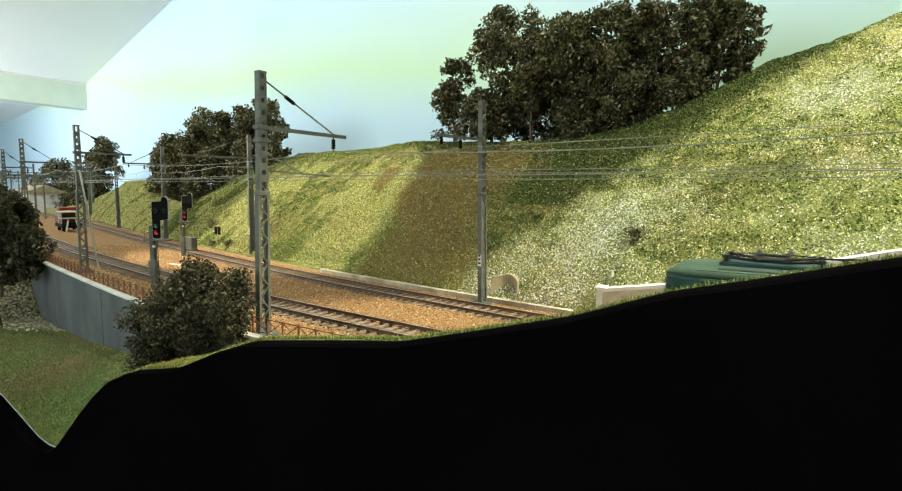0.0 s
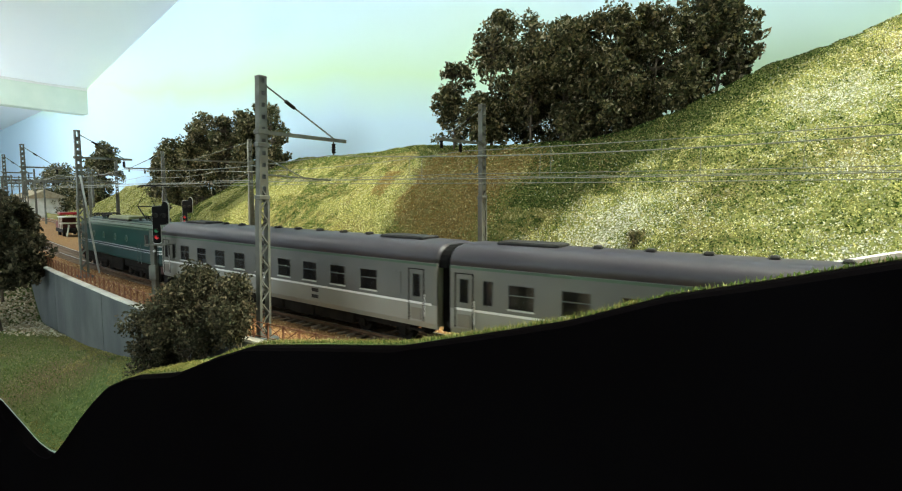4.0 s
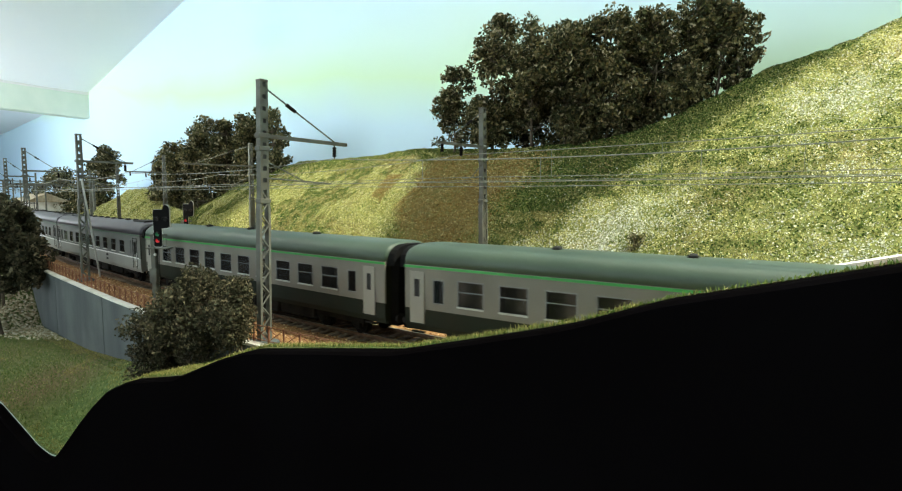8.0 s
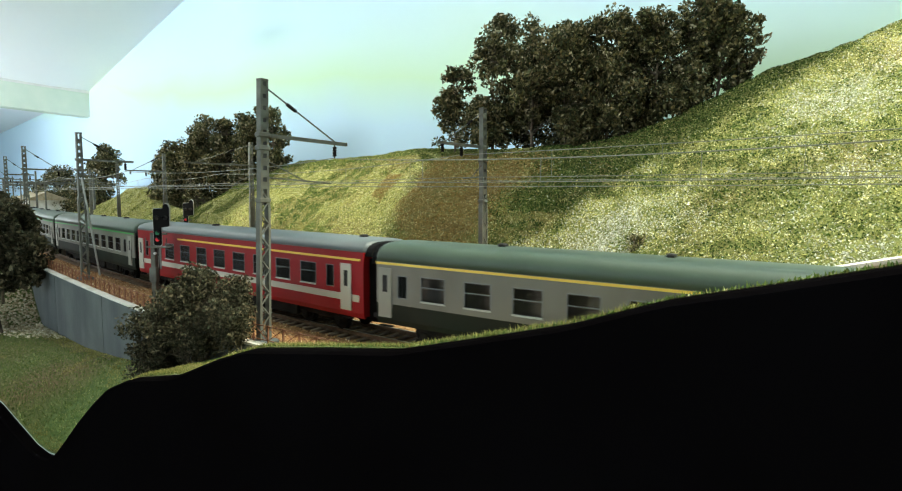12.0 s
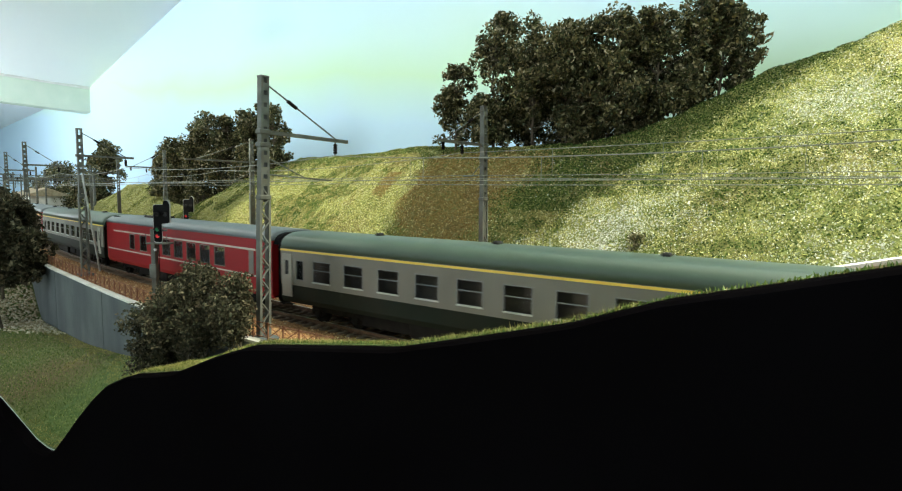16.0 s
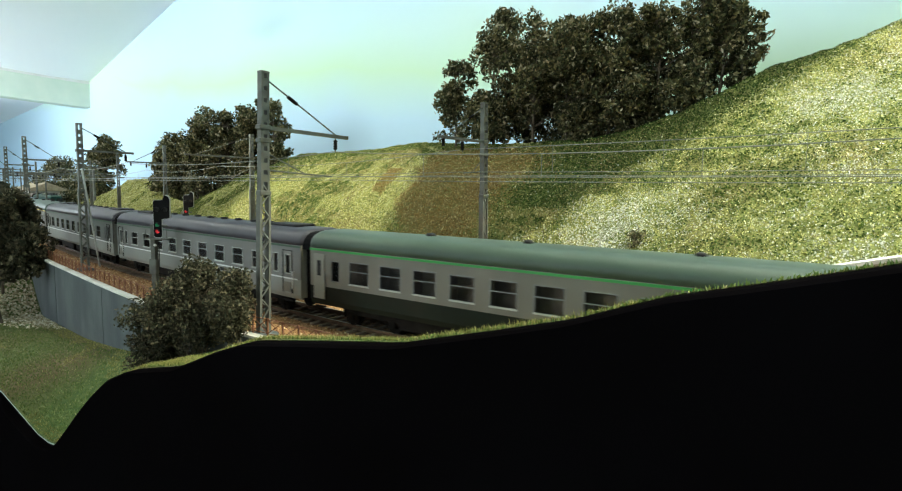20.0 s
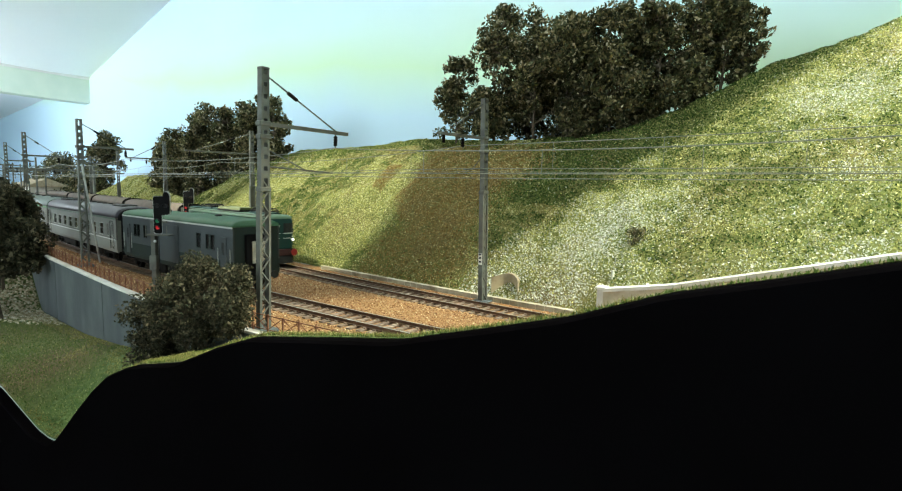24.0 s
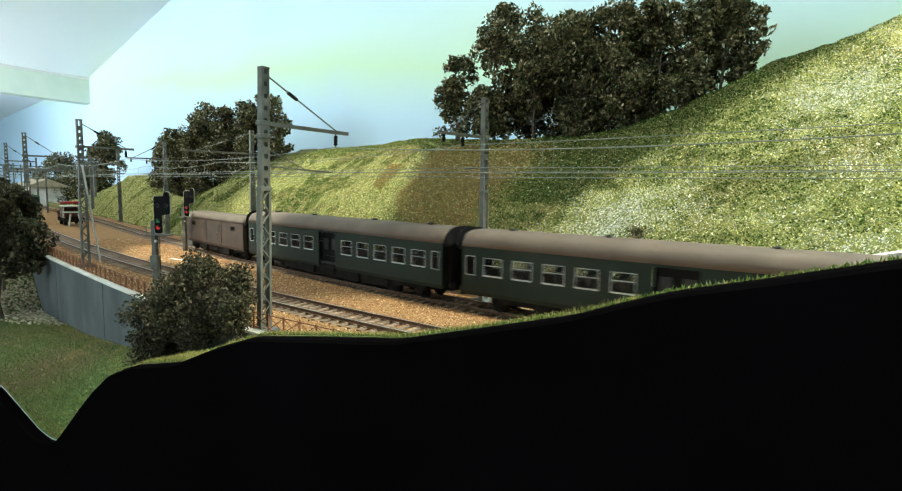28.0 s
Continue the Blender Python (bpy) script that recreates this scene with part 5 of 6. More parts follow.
flock("dry_undergrowth", keep & earth, FLOCK_BROWN, "brown dry undergrowth over bare earth, with shadow edge painted in")
flock("overlit_foliage", overlit, FLOCK_WHITE, "near-white foliage painting the strongest lamplight on the slope")
flock("pale_foliage", keep & pale & ~overlit, FLOCK_PALE, "pale yellow foliage on the slope, with lamplit parts painted in")
flock("straw_foliage", straw & ~pale, FLOCK_STRAW, "straw-coloured foliage scattered over the slope")
flock("green_foliage", keep & ~earth & ~pale & ~lush & ~straw, FLOCK, "green and yellow foliage scattered over the slope")
flock("lush_foliage", keep & lush & ~straw, FLOCK_GREEN, "deep green foliage on the slope, with tree shade painted in")
n = 60000
fx = rng.uniform(-1700, -900, n)
k = rng.uniform(0, 1.05, n)
fy = toe_y(fx) + 1 + (curve1(fx, RIDGE_Y) - toe_y(fx)) * k
patch = mottle(fx - fy * 0.9, fy * 0.25, 16) + rng.normal(0, 0.25, n)
size = rng.uniform(0.9, 1.9, n)
flock("far_foliage", patch < -0.6, FLOCK, "green and straw foliage on the far slope")
flock("far_straw", patch >= -0.6, FLOCK_PALE, "pale straw streaks on the far slope")


def blades(name, x, y, z, tall, mat, label, width=0.32):
    n = len(x)
    a = rng.uniform(0, 6.283, n)
    lx, ly = rng.normal(0, 0.33, n) * tall, rng.normal(0, 0.33, n) * tall
    b = np.stack([x, y, z], -1)
    w = np.stack([np.cos(a), np.sin(a), a * 0], -1) * width
    tip = b + np.stack([lx, ly, tall * rng.uniform(0.7, 1.1, n)], -1)
    mid = b + np.stack([lx * 0.35, ly * 0.35, tall * 0.55], -1)
    v = np.stack([b - w, b + w, mid + w * 0.7, mid - w * 0.7, tip], 1)
    me = cloud(name, v, [(0, 1, 2), (0, 2, 3), (3, 2, 4)], mat)
    return tagged(new(name, me), label, "grass", kind="stuff")


n = 80000
gx = rng.uniform(-760, 60, n)
gy = FRONT + 1 + rng.uniform(0, 1, n) ** 1.15 * (curve1(gx, CAP) - FRONT - 4)
dry_strip = (gy > curve1(gx, CAP) - 13 + 9 * mottle(gx, gy, 30)) | ((mottle(gx + 90, gy, 45) + 0.5 * mottle(gx, gy, 8) > 0.5) & (gx < -300)) | ((gy < 127) & (gx < -300) & (gx > -370))
for name, ok, mat, about in (("bank_grass", ~dry_strip, BLADE_GREEN, "short green grass on the front bank"), ("dry_bank_grass", dry_strip, BLADE, "dry straw-coloured grass along the foot of the wall")):
    blades(name, gx[ok], gy[ok], bank_z(gx[ok], gy[ok]) - 0.2, rng.uniform(0.5, 1.5, ok.sum()), mat, about, 0.22)
n = 24000
gx = rng.uniform(-255, -30, n)
gy = FRONT + 1 + rng.uniform(0, 14, n)
blades("edge_grass", gx, gy, bank_z(gx, gy) - 0.2, rng.uniform(0.6, 2.2, n), BLADE, "tall straw-green grass along the front board", 0.09)
n = 16000
gx = rng.uniform(-800, -520, n)
gy = rng.uniform(150, 262, n)
ok = (gy < curve1(gx, CAP) - 3) & (mottle(gx, gy, 40) * 0.5 + rng.normal(0, 0.25, n) + np.clip((-590 - gx) / 60, -1.5, 1) + np.clip((gy - 190) / 25, -1, 0.6) > 0.0)
gx, gy = gx[ok], gy[ok]
STONE = np.array([(1, 0, 0), (-0.9, 0.2, 0.1), (0.1, 0.9, 0), (0, -1, 0.1), (0.1, 0, 0.8), (0, 0.1, -0.8)])
OCTA = [(0, 2, 4), (2, 1, 4), (1, 3, 4), (3, 0, 4), (2, 0, 5), (1, 2, 5), (3, 1, 5), (0, 3, 5)]
v = np.einsum("nij,kj->nki", frames_of(len(gx)), STONE) * (rng.uniform(0.5, 1.0, len(gx)) ** 2 * 2.0)[:, None, None] + np.stack([gx, gy, bank_z(gx, gy)], -1)[:, None, :]
tagged(new("scree", cloud("scree", v, OCTA, SCREE)), "pale rubble on the bank below the tree", "rubble", kind="stuff")

# loose ballast stones where the tracks pass near
n = 42000
sx_ = rng.uniform(-760, -20, n)
sy_ = curve1(sx_, CAP) + 5 + rng.uniform(0, 1, n) * (np.where(sx_ > -118, 322.0, toe_y(sx_) - 8) - curve1(sx_, CAP) - 5)
clear = np.ones(n, bool)
for ty in (near_y(sx_), far_y(sx_)):
    for o in (-8.6, 8.6):
        clear &= np.abs(sy_ - ty - o) > 1.4
    clear &= (np.abs(sy_ - ty) > 15.5) | (rng.uniform(0, 1, n) < 0.35)
STONE = np.array([(1, 0, 0), (-0.9, 0.2, 0.1), (0.1, 0.9, 0), (0, -1, 0.1), (0.1, 0, 0.8), (0, 0.1, -0.8)])
c = np.stack([sx_, sy_, bed_z(sx_, sy_) + 0.1], -1)[clear]
v = np.einsum("nij,kj->nki", frames_of(len(c)), STONE) * rng.uniform(0.3, 0.72, len(c))[:, None, None] + c[:, None, :]
tagged(new("ballast_stones", cloud("ballast_stones", v, [(0, 2, 4), (2, 1, 4), (1, 3, 4), (3, 0, 4), (2, 0, 5), (1, 2, 5), (3, 1, 5), (0, 3, 5)], STONES)),
       "ochre ballast stones strewn between and beside the rails", "ballast", kind="stuff")
# ---- overhead line ----


def mast(x, y, z, tall, side, arm_z, reach, heading, lean=0.0, label="grey lattice overhead-line mast with a bracket arm"):
    """Two channels joined by battens; side: the way its arm points (1 to the far side)."""
    m = thing("overhead_line_mast", label, "mast", x, y, z, -math.degrees(heading), "overhead line masts")
    m.matrix_basis = Matrix.Translation((x * MM, y * MM, z * MM)) @ Matrix.Rotation(lean / tall, 4, Vector((-0.546, 0.838, 0))) @ Matrix.Rotation(-heading, 4, "Z")
    for s in (-1, 1):
        part("channel", Geo().loft([[(-1.7, s * c - 0.6, h), (1.7, s * c - 0.6, h), (1.7, s * c + 0.6, h), (-1.7, s * c + 0.6, h)] for c, h in ((2.5, -1), (2.4, tall * 0.52), (1.75, tall * 0.57), (1.45, tall))], True), STEEL, m)
    step = 5.6
    for i in range(int(tall / step)):
        a = 1.5 + i * step
        for f in (-1.4, 1.4):
            if a > tall * 0.55:
                part("batten", Geo().box(f - 0.25, f + 0.25, -1.3, 1.3, a, a + 3.5), STEEL, m)
            else:
                k = 1 if i % 2 else -1
                part("lattice_bar", Geo().rod((f, -2.3 * k, a), (f, 2.3 * k, a + step), 0.4, 4), STEEL, m)
    if side < 0:
        part("web", Geo().box(-0.9, 0.9, -2.0, 2.0, 0, tall * 0.54), STEEL, m)
        plate = part("number_plate", Geo().cbox(-1.5, 1.5, -3.4, -3.1, 26, 34, 0.1), COPING, m)
        for k in (27.5, 30.2, 32.6):
            part("bar", Geo().box(-1.0, 1.0, -3.5, -3.4, k, k + 1.2), NAVY, plate)
    part("head_plate", Geo().cbox(-1.9, 1.9, -2.2, 2.2, tall - 0.6, tall + 0.5, 0.2), STEEL, m)
    for h in (tall * 0.55, arm_z - z, tall * 0.78 - 4):
        part("clamp", Geo().cbox(-2.2, 2.2, -3.1, 3.1, h - 1.2, h + 1.2, 0.4), STEEL, m)
    part("foundation", Geo().cbox(-6, 6, -5, 5, -4, 1.2, 0.6), CONCRETE, m)
    az = arm_z - z
    out = reach if side > 0 else reach * 1.7
    arm = part("bracket_arm", Geo().box(-0.8, 0.8, *sorted((-side * 2, side * out)), az - 0.9, az + 0.9), STEEL, m)
    low = tall - 3 - az
    tie = part("tie_rod", Geo().rod((0, side * 1.5, tall - 3), (0, side * out * 0.84, az + 0.8), 0.4, 5), STEEL, m)
    part("tie_insulator", Geo().rod((0, side * out * 0.26, tall - 3 - low * 0.28), (0, side * out * 0.36, tall - 3 - low * 0.40), 0.95, 6), UNDER, tie)
    if side < 0:
        part("end_insulator", Geo().lathe(0, side * (out - 5), [(az - 0.9 - 0.65 * q, 1.3 if q % 2 else 0.7) for q in range(8)]), UNDER, arm)
    ins = part("insulator", Geo().rod((0, side * reach * 0.84, az), (0, side * reach * 0.84, az - 8), 0.4, 5), STEEL, arm)
    g = Geo().lathe(0, side * reach * 0.84, [(az - 1.8 - 0.65 * q, 1.3 if q % 2 else 0.7) for q in range(9)])
    part("insulator", g, UNDER, ins)
    lz = z + az - 21
    part("registration_arm", Geo().rod((0, side * 2, az - 20), (0, side * reach * 0.8, az - 21.5), 0.45, 5).rod((0, side * 2, az - 12), (0, side * reach * 0.45, az - 20.5), 0.35, 5), STEEL, m)
    return m


NEAR_MASTS, FAR_MASTS = [], []
for x, y in ((360, 166), (70, 166), (-220.5, 170.3), (-513, 216), (-770, 266), (-1010, 325), (-1290, 392), (-1580, 460)):
    h = float(np.interp(-x, -NEAR_X, [0] * len(NEAR_X))) + math.atan2(near_y(x - 20) - near_y(x + 20), 40)
    reach = near_y(x) - y + 6
    mast(x, y, -1.5, {-220.5: 125.5, -513: 122}.get(x, 126), 1, 98.5, reach, h, {-220.5: 1.9}.get(x, 0))
    NEAR_MASTS.append((x + math.sin(h) * reach * 0.84, y + math.cos(h) * reach * 0.84, 90.0))
for x, y in ((350, 300), (100, 318), (-185, 324.5), (-530, 397), (-790, 443), (-1118, 535), (-1420, 618)):
    h = math.atan2(far_y(x - 20) - far_y(x + 20), 40)
    reach = y - far_y(x) + 7
    if x > 0:
        y = far_y(x) + 34
        reach = 41
    mast(x, y, -8, 137, -1, 103.5, reach, h, -2.0 if x == -185 else 0)
    FAR_MASTS.append((x - math.sin(h) * reach * 0.84, y - math.cos(h) * reach * 0.84, 101.0 if x > 0 else 97.0 if x == -185 else 93.0))


def span(a, b, contact, sag, label):
    """Messenger and contact wire between two supports, with droppers."""
    c = thing("catenary", label, "overhead wire", a[0], a[1], 0, group="overhead wires")
    n = 14
    d = (b[0] - a[0], b[1] - a[1])
    up = [(d[0] * i / n, d[1] * i / n, a[2] + (b[2] - a[2]) * i / n - sag * (1 - (2 * i / n - 1) ** 2)) for i in range(n + 1)]
    lo = [(d[0] * i / n, d[1] * i / n, contact - 0.6 * (1 - (2 * i / n - 1) ** 2)) for i in range(n + 1)]
    part("messenger_wire", Geo().tube(up, 0.24), WIRE, c)
    part("contact_wire", Geo().tube(lo, 0.2), WIRE, c)
    lo2 = [(x, y + 0.0, z - 2.0) for x, y, z in lo]
    part("second_contact_wire", Geo().tube(lo2, 0.16), WIRE, c)
    for i in range(2, n, 3):
        part("dropper", Geo().rod(up[i], lo[i], 0.16, 4), WIRE, c)
    return c


for a, b in zip(NEAR_MASTS, NEAR_MASTS[1:]):
    span(a, b, 77.0, 4.0, "thin grey overhead wires above the near track")
for a, b in zip(FAR_MASTS, FAR_MASTS[1:]):
    span(a, b, 82.5, 1.0 if a[0] > 0 else 4.5, "thin grey overhead wires above the far track")
# stay pole of the third mast
single("mast_stay", Geo().rod((-504, 213, 83), (-526, 233, -2.0), 0.85, 6), PALERIM, "thin pale leaning stay pole beside a mast", "pole")

# ---- signals ----


def signal(x, y, z, tall, turn, lit, label):
    s = thing("railway_signal", label, "signal", x, y, z, turn, "signals")
    part("post", Geo().cbox(-9.4, -6.2, -1.9, 1.9, -2, tall * 0.72, 0.3), STEEL, s)
    part("crossbar", Geo().cbox(-9.0, 3.0, -2.6, -1.6, tall * 0.70, tall * 0.72, 0.2), STEEL, s)
    part("cabinet", Geo().cbox(-10.4, -5.2, -2.8, 1.0, 12, 22, 0.4), STEEL, s)
    part("platform", Geo().cbox(-12, 4, -4, 4, tall * 0.56, tall * 0.56 + 0.9, 0.2), STEEL, s)
    for k in (-11.4, 3.4):
        part("guard_rail", Geo().rod((k, -3.6, tall * 0.56), (k, -3.6, tall * 0.56 + 7), 0.25, 4), STEEL, s)
    lad = part("ladder", Geo().rod((-9.6, 3.4, 0), (-9.6, 3.0, tall * 0.56), 0.25, 4).rod((-6.4, 3.4, 0), (-6.4, 3.0, tall * 0.56), 0.25, 4), DARK, s)
    for i in range(9):
        part("rung", Geo().rod((-9.6, 3.3, 2 + i * 3.2), (-6.4, 3.3, 2 + i * 3.2), 0.18, 4), DARK, lad)
    # black target plate: a tall lower part with a wide upper part and a domed top
    out = [(-5.6, tall * 0.60), (-4.6, tall * 0.585), (-1.2, tall * 0.585), (-0.2, tall * 0.60), (-0.2, tall * 0.78), (4.4, tall * 0.79), (5.4, tall * 0.80), (5.6, tall * 0.985), (5.0, tall * 1.015), (4.0, tall * 1.03), (2.6, tall * 1.03), (1.6, tall * 1.015), (1.2, tall * 0.985), (-5.0, tall * 0.98), (-5.6, tall * 0.96)]
    rimmed = [(a * 1.09 + 0.03, (b - tall * 0.82) * 1.035 + tall * 0.82) for a, b in out]
    head = part("signal_head", Geo().loft([[(a, -2.4, b) for a, b in out], [(a, -3.4, b) for a, b in out]], True), RUBBER, s)
    part("white_rim", Geo().loft([[(a, -2.2, b) for a, b in rimmed], [(a, -2.9, b) for a, b in rimmed]], True), PALERIM, s)
    for i, (a, b) in enumerate(((-2.9, 0.65), (-2.9, 0.72), (-2.9, 0.88), (3.0, 0.88))):
        lens = part("lens", Geo().rod((a, -3.3, b * tall), (a, -4.0, b * tall), 1.35, 14), lit.get(i, DARK), head)
        part("hood", Geo().loft([[(a + math.cos(t) * 1.8, yy, b * tall + math.sin(t) * 1.8) for t in [math.pi * q / 8 for q in range(9)]] + [(a + math.cos(t) * 1.5, yy, b * tall + math.sin(t) * 1.5) for t in [math.pi * q / 8 for q in range(8, -1, -1)]] for yy in (-3.4, -5.4)], True), DARK, lens)
    part("marker_lamp", Geo().rod((-5.6, -2.0, tall * 0.5), (-5.6, -3.2, tall * 0.5), 0.9, 10), WHITE, s)
    return s


signal(-372, 207, -2.5, 64, 30, {0: RED_LENS, 1: GREEN_LENS}, "railway signal with a white-edged black target and dim lamps")
signal(-583, 354, -8, 70, 34, {0: RED_LENS, 1: RED_LENS}, "railway signal with a black target showing red")

# ---- fence on the coping ----
fence = thing("fence", "rusty low lattice fence along the retaining wall", "fence")
xs = np.arange(-640, -120, 11.0)
pts = [(x, float(curve1(x, CAP)) + 1.5) for x in xs]
for (xa, ya), (xb, yb) in zip(pts, pts[1:]):
    part("post", Geo().box(xa - 0.35, xa + 0.35, ya - 0.35, ya + 0.35, -1.5, 8.6), RUST, fence)
    part("rail", Geo().rod((xa, ya, 8.0), (xb, yb, 8.0), 0.28, 4), RUST, fence)
    part("rail", Geo().rod((xa, ya, 1.2), (xb, yb, 1.2), 0.24, 4), RUST, fence)
    part("brace", Geo().rod((xa, ya, 1.2), (xb, yb, 8.0), 0.22, 4), RUST, fence)
    part("brace", Geo().rod((xa, ya, 8.0), (xb, yb, 1.2), 0.22, 4), RUST, fence)

# ---- small trackside things ----
sign = thing("double_sign", "two small black square plates on a thin post", "sign", -628, 420, -7.5)
part("post", Geo().rod((0, 0, -1), (0, 0, 24), 0.4, 5), STEEL, sign)
for a in (-3.4, 3.4):
    part("plate", Geo().box(a - 2.7, a + 2.7, -0.9, -0.4, 18.5, 28.5), RUBBER, sign)
box_ = thing("relay_cabinet", "dull grey-green trackside cabinet beside the far track", "cabinet", -638, 388, -7)
part("body", Geo().cbox(-9, 9, -4, 4, 0, 15, 0.5), STEEL, box_)
part("lid", Geo().cbox(-9.6, 9.6, -4.6, 4.6, 15, 16.2, 0.3), STEEL, box_)
niche = thing("mast_niche", "small curved masonry niche behind a mast foot", "masonry", -176, 333, -8)
g = Geo()
arc = [(-10 + 21 * i / 10, 6 - 7 * math.sin(math.pi * i / 10) * 0 + 8 * math.sin(math.pi * i / 10), 14 + 3 * math.sin(math.pi * i / 10)) for i in range(11)]
g.loft([[(x, y - 1, -2), (x, y - 1, z), (x, y + 1.4, z), (x, y + 1.4, -2)] for x, y, z in arc], True)
part("wall", g, TAN, niche)
part("cap", Geo().loft([[(x, y - 1.6, z), (x, y - 1.6, z + 1.2), (x, y + 2, z + 1.2), (x, y + 2, z)] for x, y, z in arc], True), TAN, niche)
pil = thing("wall_pillar", "pale stone end pillar of the low wall", "pillar", -103.5, 330, -10)
part("shaft", Geo().cbox(-2.5, 2.5, -3.0, 3.0, 0, 20, 0.4), COPING, pil)
part("cap", Geo().cbox(-3.2, 3.2, -3.8, 3.8, 20, 21.6, 0.4), COPING, pil)
single("marker_post", Geo().rod((-101, 342, 2), (-101, 342, 20), 1.1, 6), COPING, "short pale marker post in the grass", "post")
single("cable_duct", Geo().cbox(-520, -440, 293, 295, -6, -3.6, 0.2), COPING, "thin pale cable duct lying on the ballast", "duct")

# parked track trolley with a red cab, white deck frame
tr = thing("track_trolley", "small red and white track trolley parked between the tracks", "rail vehicle", -1055, 424, -4, -13)
tr.scale = (1.25, 1.3, 1.6)
part("frame", Geo().cbox(-26, 26, -11, 11, 4, 8, 0.5), UNDER, tr)
for a in (-16, 16):
    wheelset(tr, a, 4.2)
part("body", Geo().cbox(-25, 6, -11, 11, 8, 14.5, 0.8), MAROON, tr)
part("cab", Geo().cbox(-14, 2, -8, 8, 14.5, 19, 0.6), MAROON, tr)
part("cab_roof", Geo().cbox(-16, 4, -10, 10, 22, 24.5, 0.8), RED, tr)
for a in (-14, 2):
    for q in (-8, 8):
        part("cab_post", Geo().rod((a, q, 18), (a, q, 22.5), 0.7, 5), MAROON, tr)
part("upper_deck", Geo().cbox(-2, 27, -12, 12, 19.4, 20.8, 0.4), CREAM, tr)
for a in (3, 14, 25):
    part("deck_post", Geo().rod((a, -11, 8), (a, -11, 19.6), 0.6, 5), CREAM, tr)
part("deck_floor", Geo().cbox(6, 27, -11.5, 11.5, 13, 14.2, 0.3), CREAM, tr)
for a in (-4, 4):
    part("buffer_brace", Geo().rod((26, a, 12), (30, a * 1.8, 0), 1.0, 6), CREAM, tr)

# goods shed and plain masts far down the line
shed = thing("goods_shed", "pale plastered goods shed far behind the tracks", "building", -2080, 752, -8, -12)
part("wall", Geo().cbox(-150, 150, -45, 45, 0, 62, 1), COPING, shed)
part("roof", Geo().loft([[(x, -54, 61), (x, 0, 84), (x, 54, 61), (x, 54, 58), (x, -54, 58)] for x in (-158, 158)], True), TAN, shed)
for a in (-110, -66, -22, 22, 66, 110):
    part("window", Geo().box(a - 9, a + 9, -46, -45, 22, 46), DARK, shed)
for x, y in ((-1240, 445), (-1390, 480), (-1500, 556), (-1700, 560), (-1830, 620)):
    pole = thing("yard_mast", "thin grey mast among the distant tracks", "mast", x, y, -5, 0, "yard masts")
    part("pole", Geo().rod((0, 0, 0), (0, 0, 118), 2.2, 6, 1.6), STEEL, pole)
    part("bracket", Geo().box(-0.8, 0.8, -34, 34, 96, 98), STEEL, pole)
    for k in (-30, 30):
        part("insulator", Geo().lathe(0, k, [(96 - 1.2 * q, 1.6 if q % 2 else 0.8) for q in range(7)], 8), UNDER, pole)

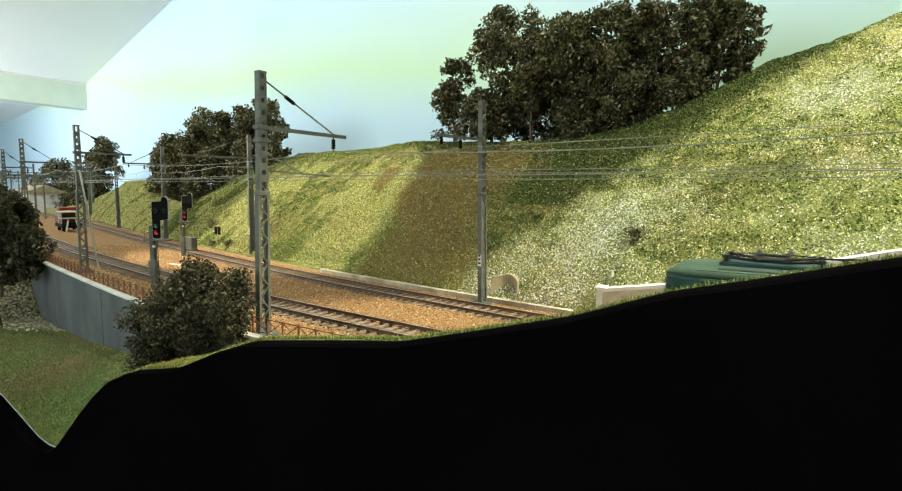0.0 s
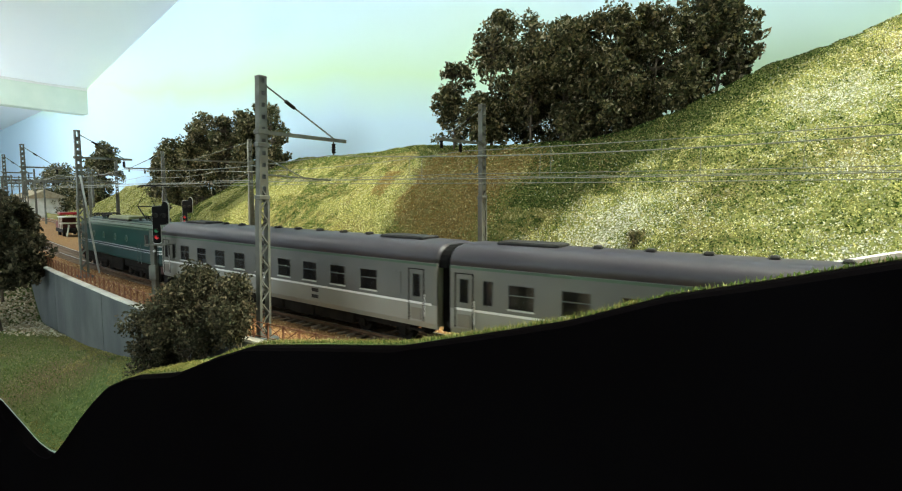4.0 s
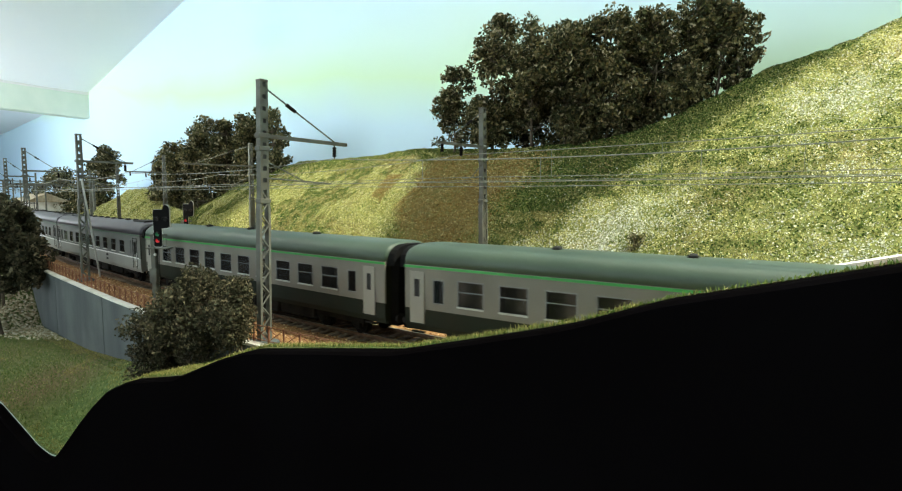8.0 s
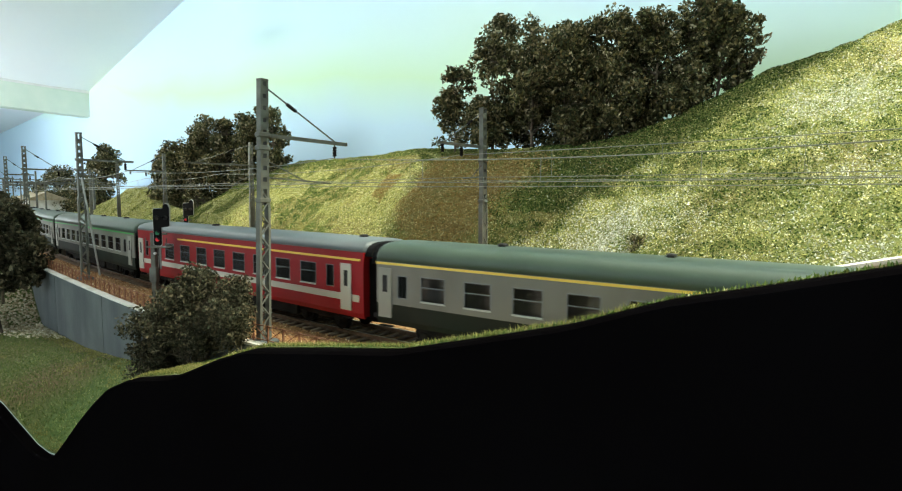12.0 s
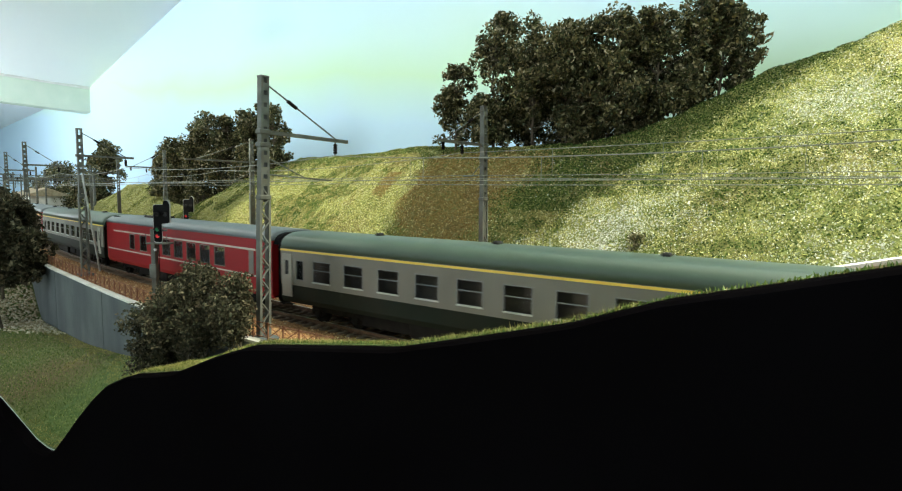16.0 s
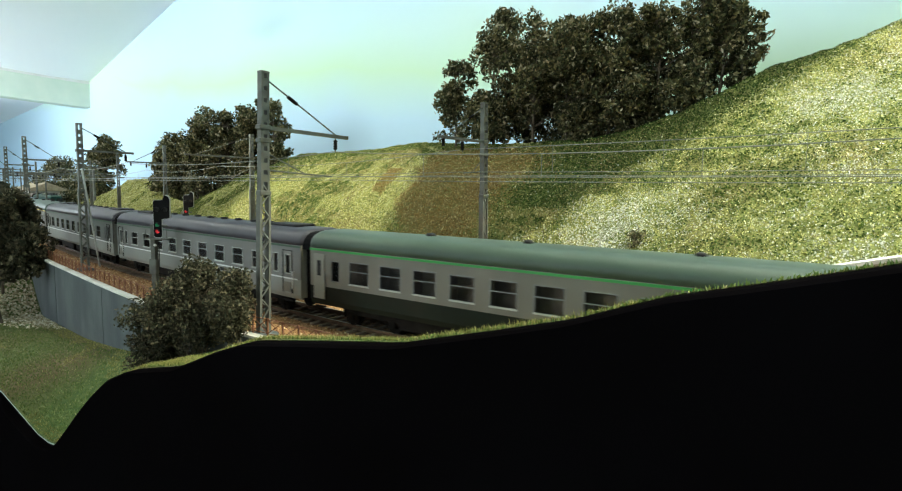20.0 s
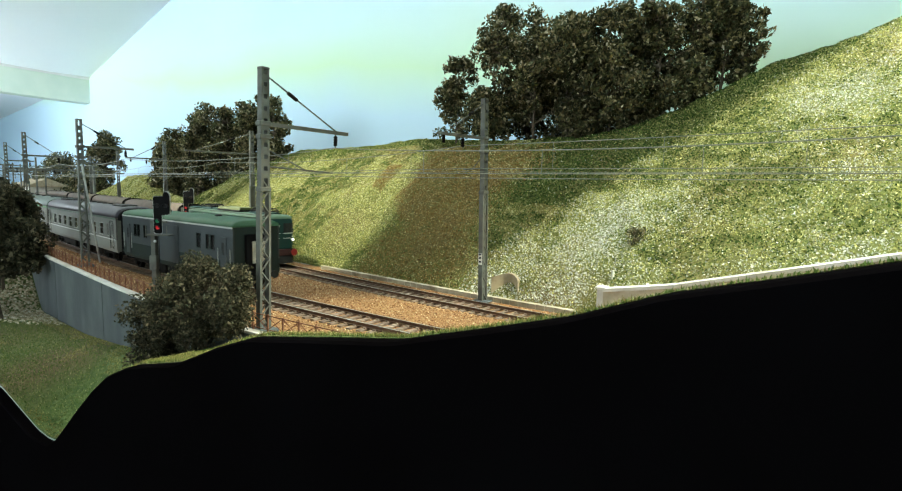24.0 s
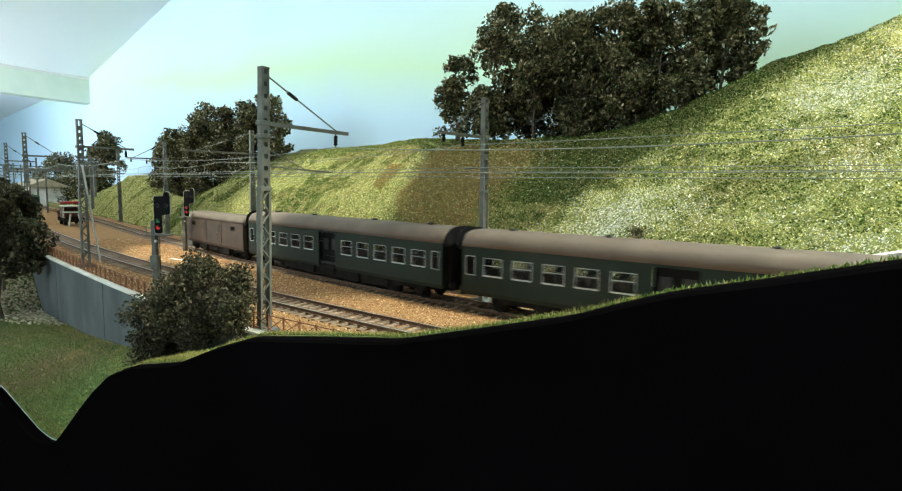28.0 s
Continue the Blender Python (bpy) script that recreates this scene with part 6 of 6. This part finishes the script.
for x, y0, y1 in ((-1500, 462, 660), (-1760, 560, 760)):
    port = thing("gantry", "grey lattice portal spanning the distant tracks", "gantry", x, y0, -5, 0, "gantries")
    for y in (0, y1 - y0):
        part("leg", Geo().cbox(-2.5, 2.5, y - 2.5, y + 2.5, -2, 112, 0.4), STEEL, port)
    for z in (99, 106):
        part("chord", Geo().box(-1.6, 1.6, 0, y1 - y0, z, z + 1.8), STEEL, port)
    for i in range(int((y1 - y0) / 14)):
        part("lacing", Geo().rod((0, i * 14, 100), (0, i * 14 + 14, 107) if i % 2 else (0, i * 14 + 14, 100), 0.7, 4), STEEL, port)
    for y in range(24, int(y1 - y0), 44):
        part("dropper", Geo().rod((0, y, 99), (0, y, 78), 0.8, 4), STEEL, port)

# ceiling lamp fixture
fx_ = thing("strip_lamp", "slim grey ceiling lamp fixture below the sloping roof", "lamp", -1030, 640, 470, 20)
part("housing", Geo().cbox(-60, 60, -8, 8, 0, 10, 2), STEEL, fx_)
part("tube", Geo().rod((-56, 0, -1), (56, 0, -1), 3, 10), WHITE, fx_)
for a in (-40, 40):
    part("hanger", Geo().rod((a, 0, 10), (a, 0, 190), 0.8, 5), STEEL, fx_)
# ---- what moves ----
# seconds and the arc length of the first coupling of each train
GOING = [(0, -202), (1, -60), (2, 78), (3, 216), (4, 356), (5, 497), (6, 638), (7, 779), (8, 919), (9, 1057), (10, 1194), (11, 1330), (12, 1468), (13, 1609), (14, 1755), (15, 1910),
         (16, 2076), (17, 2254), (18, 2446), (19, 2646), (20, 2852), (21, 3052), (22, 3251), (23, 3449), (24, 3643), (25, 3833), (26, 4028), (27, 4223), (28, 4418)]
ARRIVAL = [(0, 3000), (14, 3000), (16, 2820), (18, 2360), (20, 1780), (21, 1468), (22, 1153), (23, 838), (24, 525), (25, 211), (26, -93), (27, -405), (28, -721)]


def ride(ob, track, z, s, reach, turn):
    """The pose of a vehicle whose bogies stand on the track, s being its middle."""
    xa, ya, _ = on(track, s - reach)
    xb, yb, _ = on(track, s + reach)
    a = math.degrees(math.atan2(yb - ya, xb - xa))
    return pose((xa + xb) / 2 * MM, (ya + yb) / 2 * MM, z * MM, 0, 0, a + turn)


def motions():
    for ob, back, reach in LEAVING:
        walk(ob, [(t, ride(ob, NEAR, 0.0, s - back, reach, 0)) for t, s in GOING])
    for ob, ahead, reach in COMING:
        walk(ob, [(t, ride(ob, FAR, FAR_Z, s - ahead, reach, 180)) for t, s in ARRIVAL])


motions()
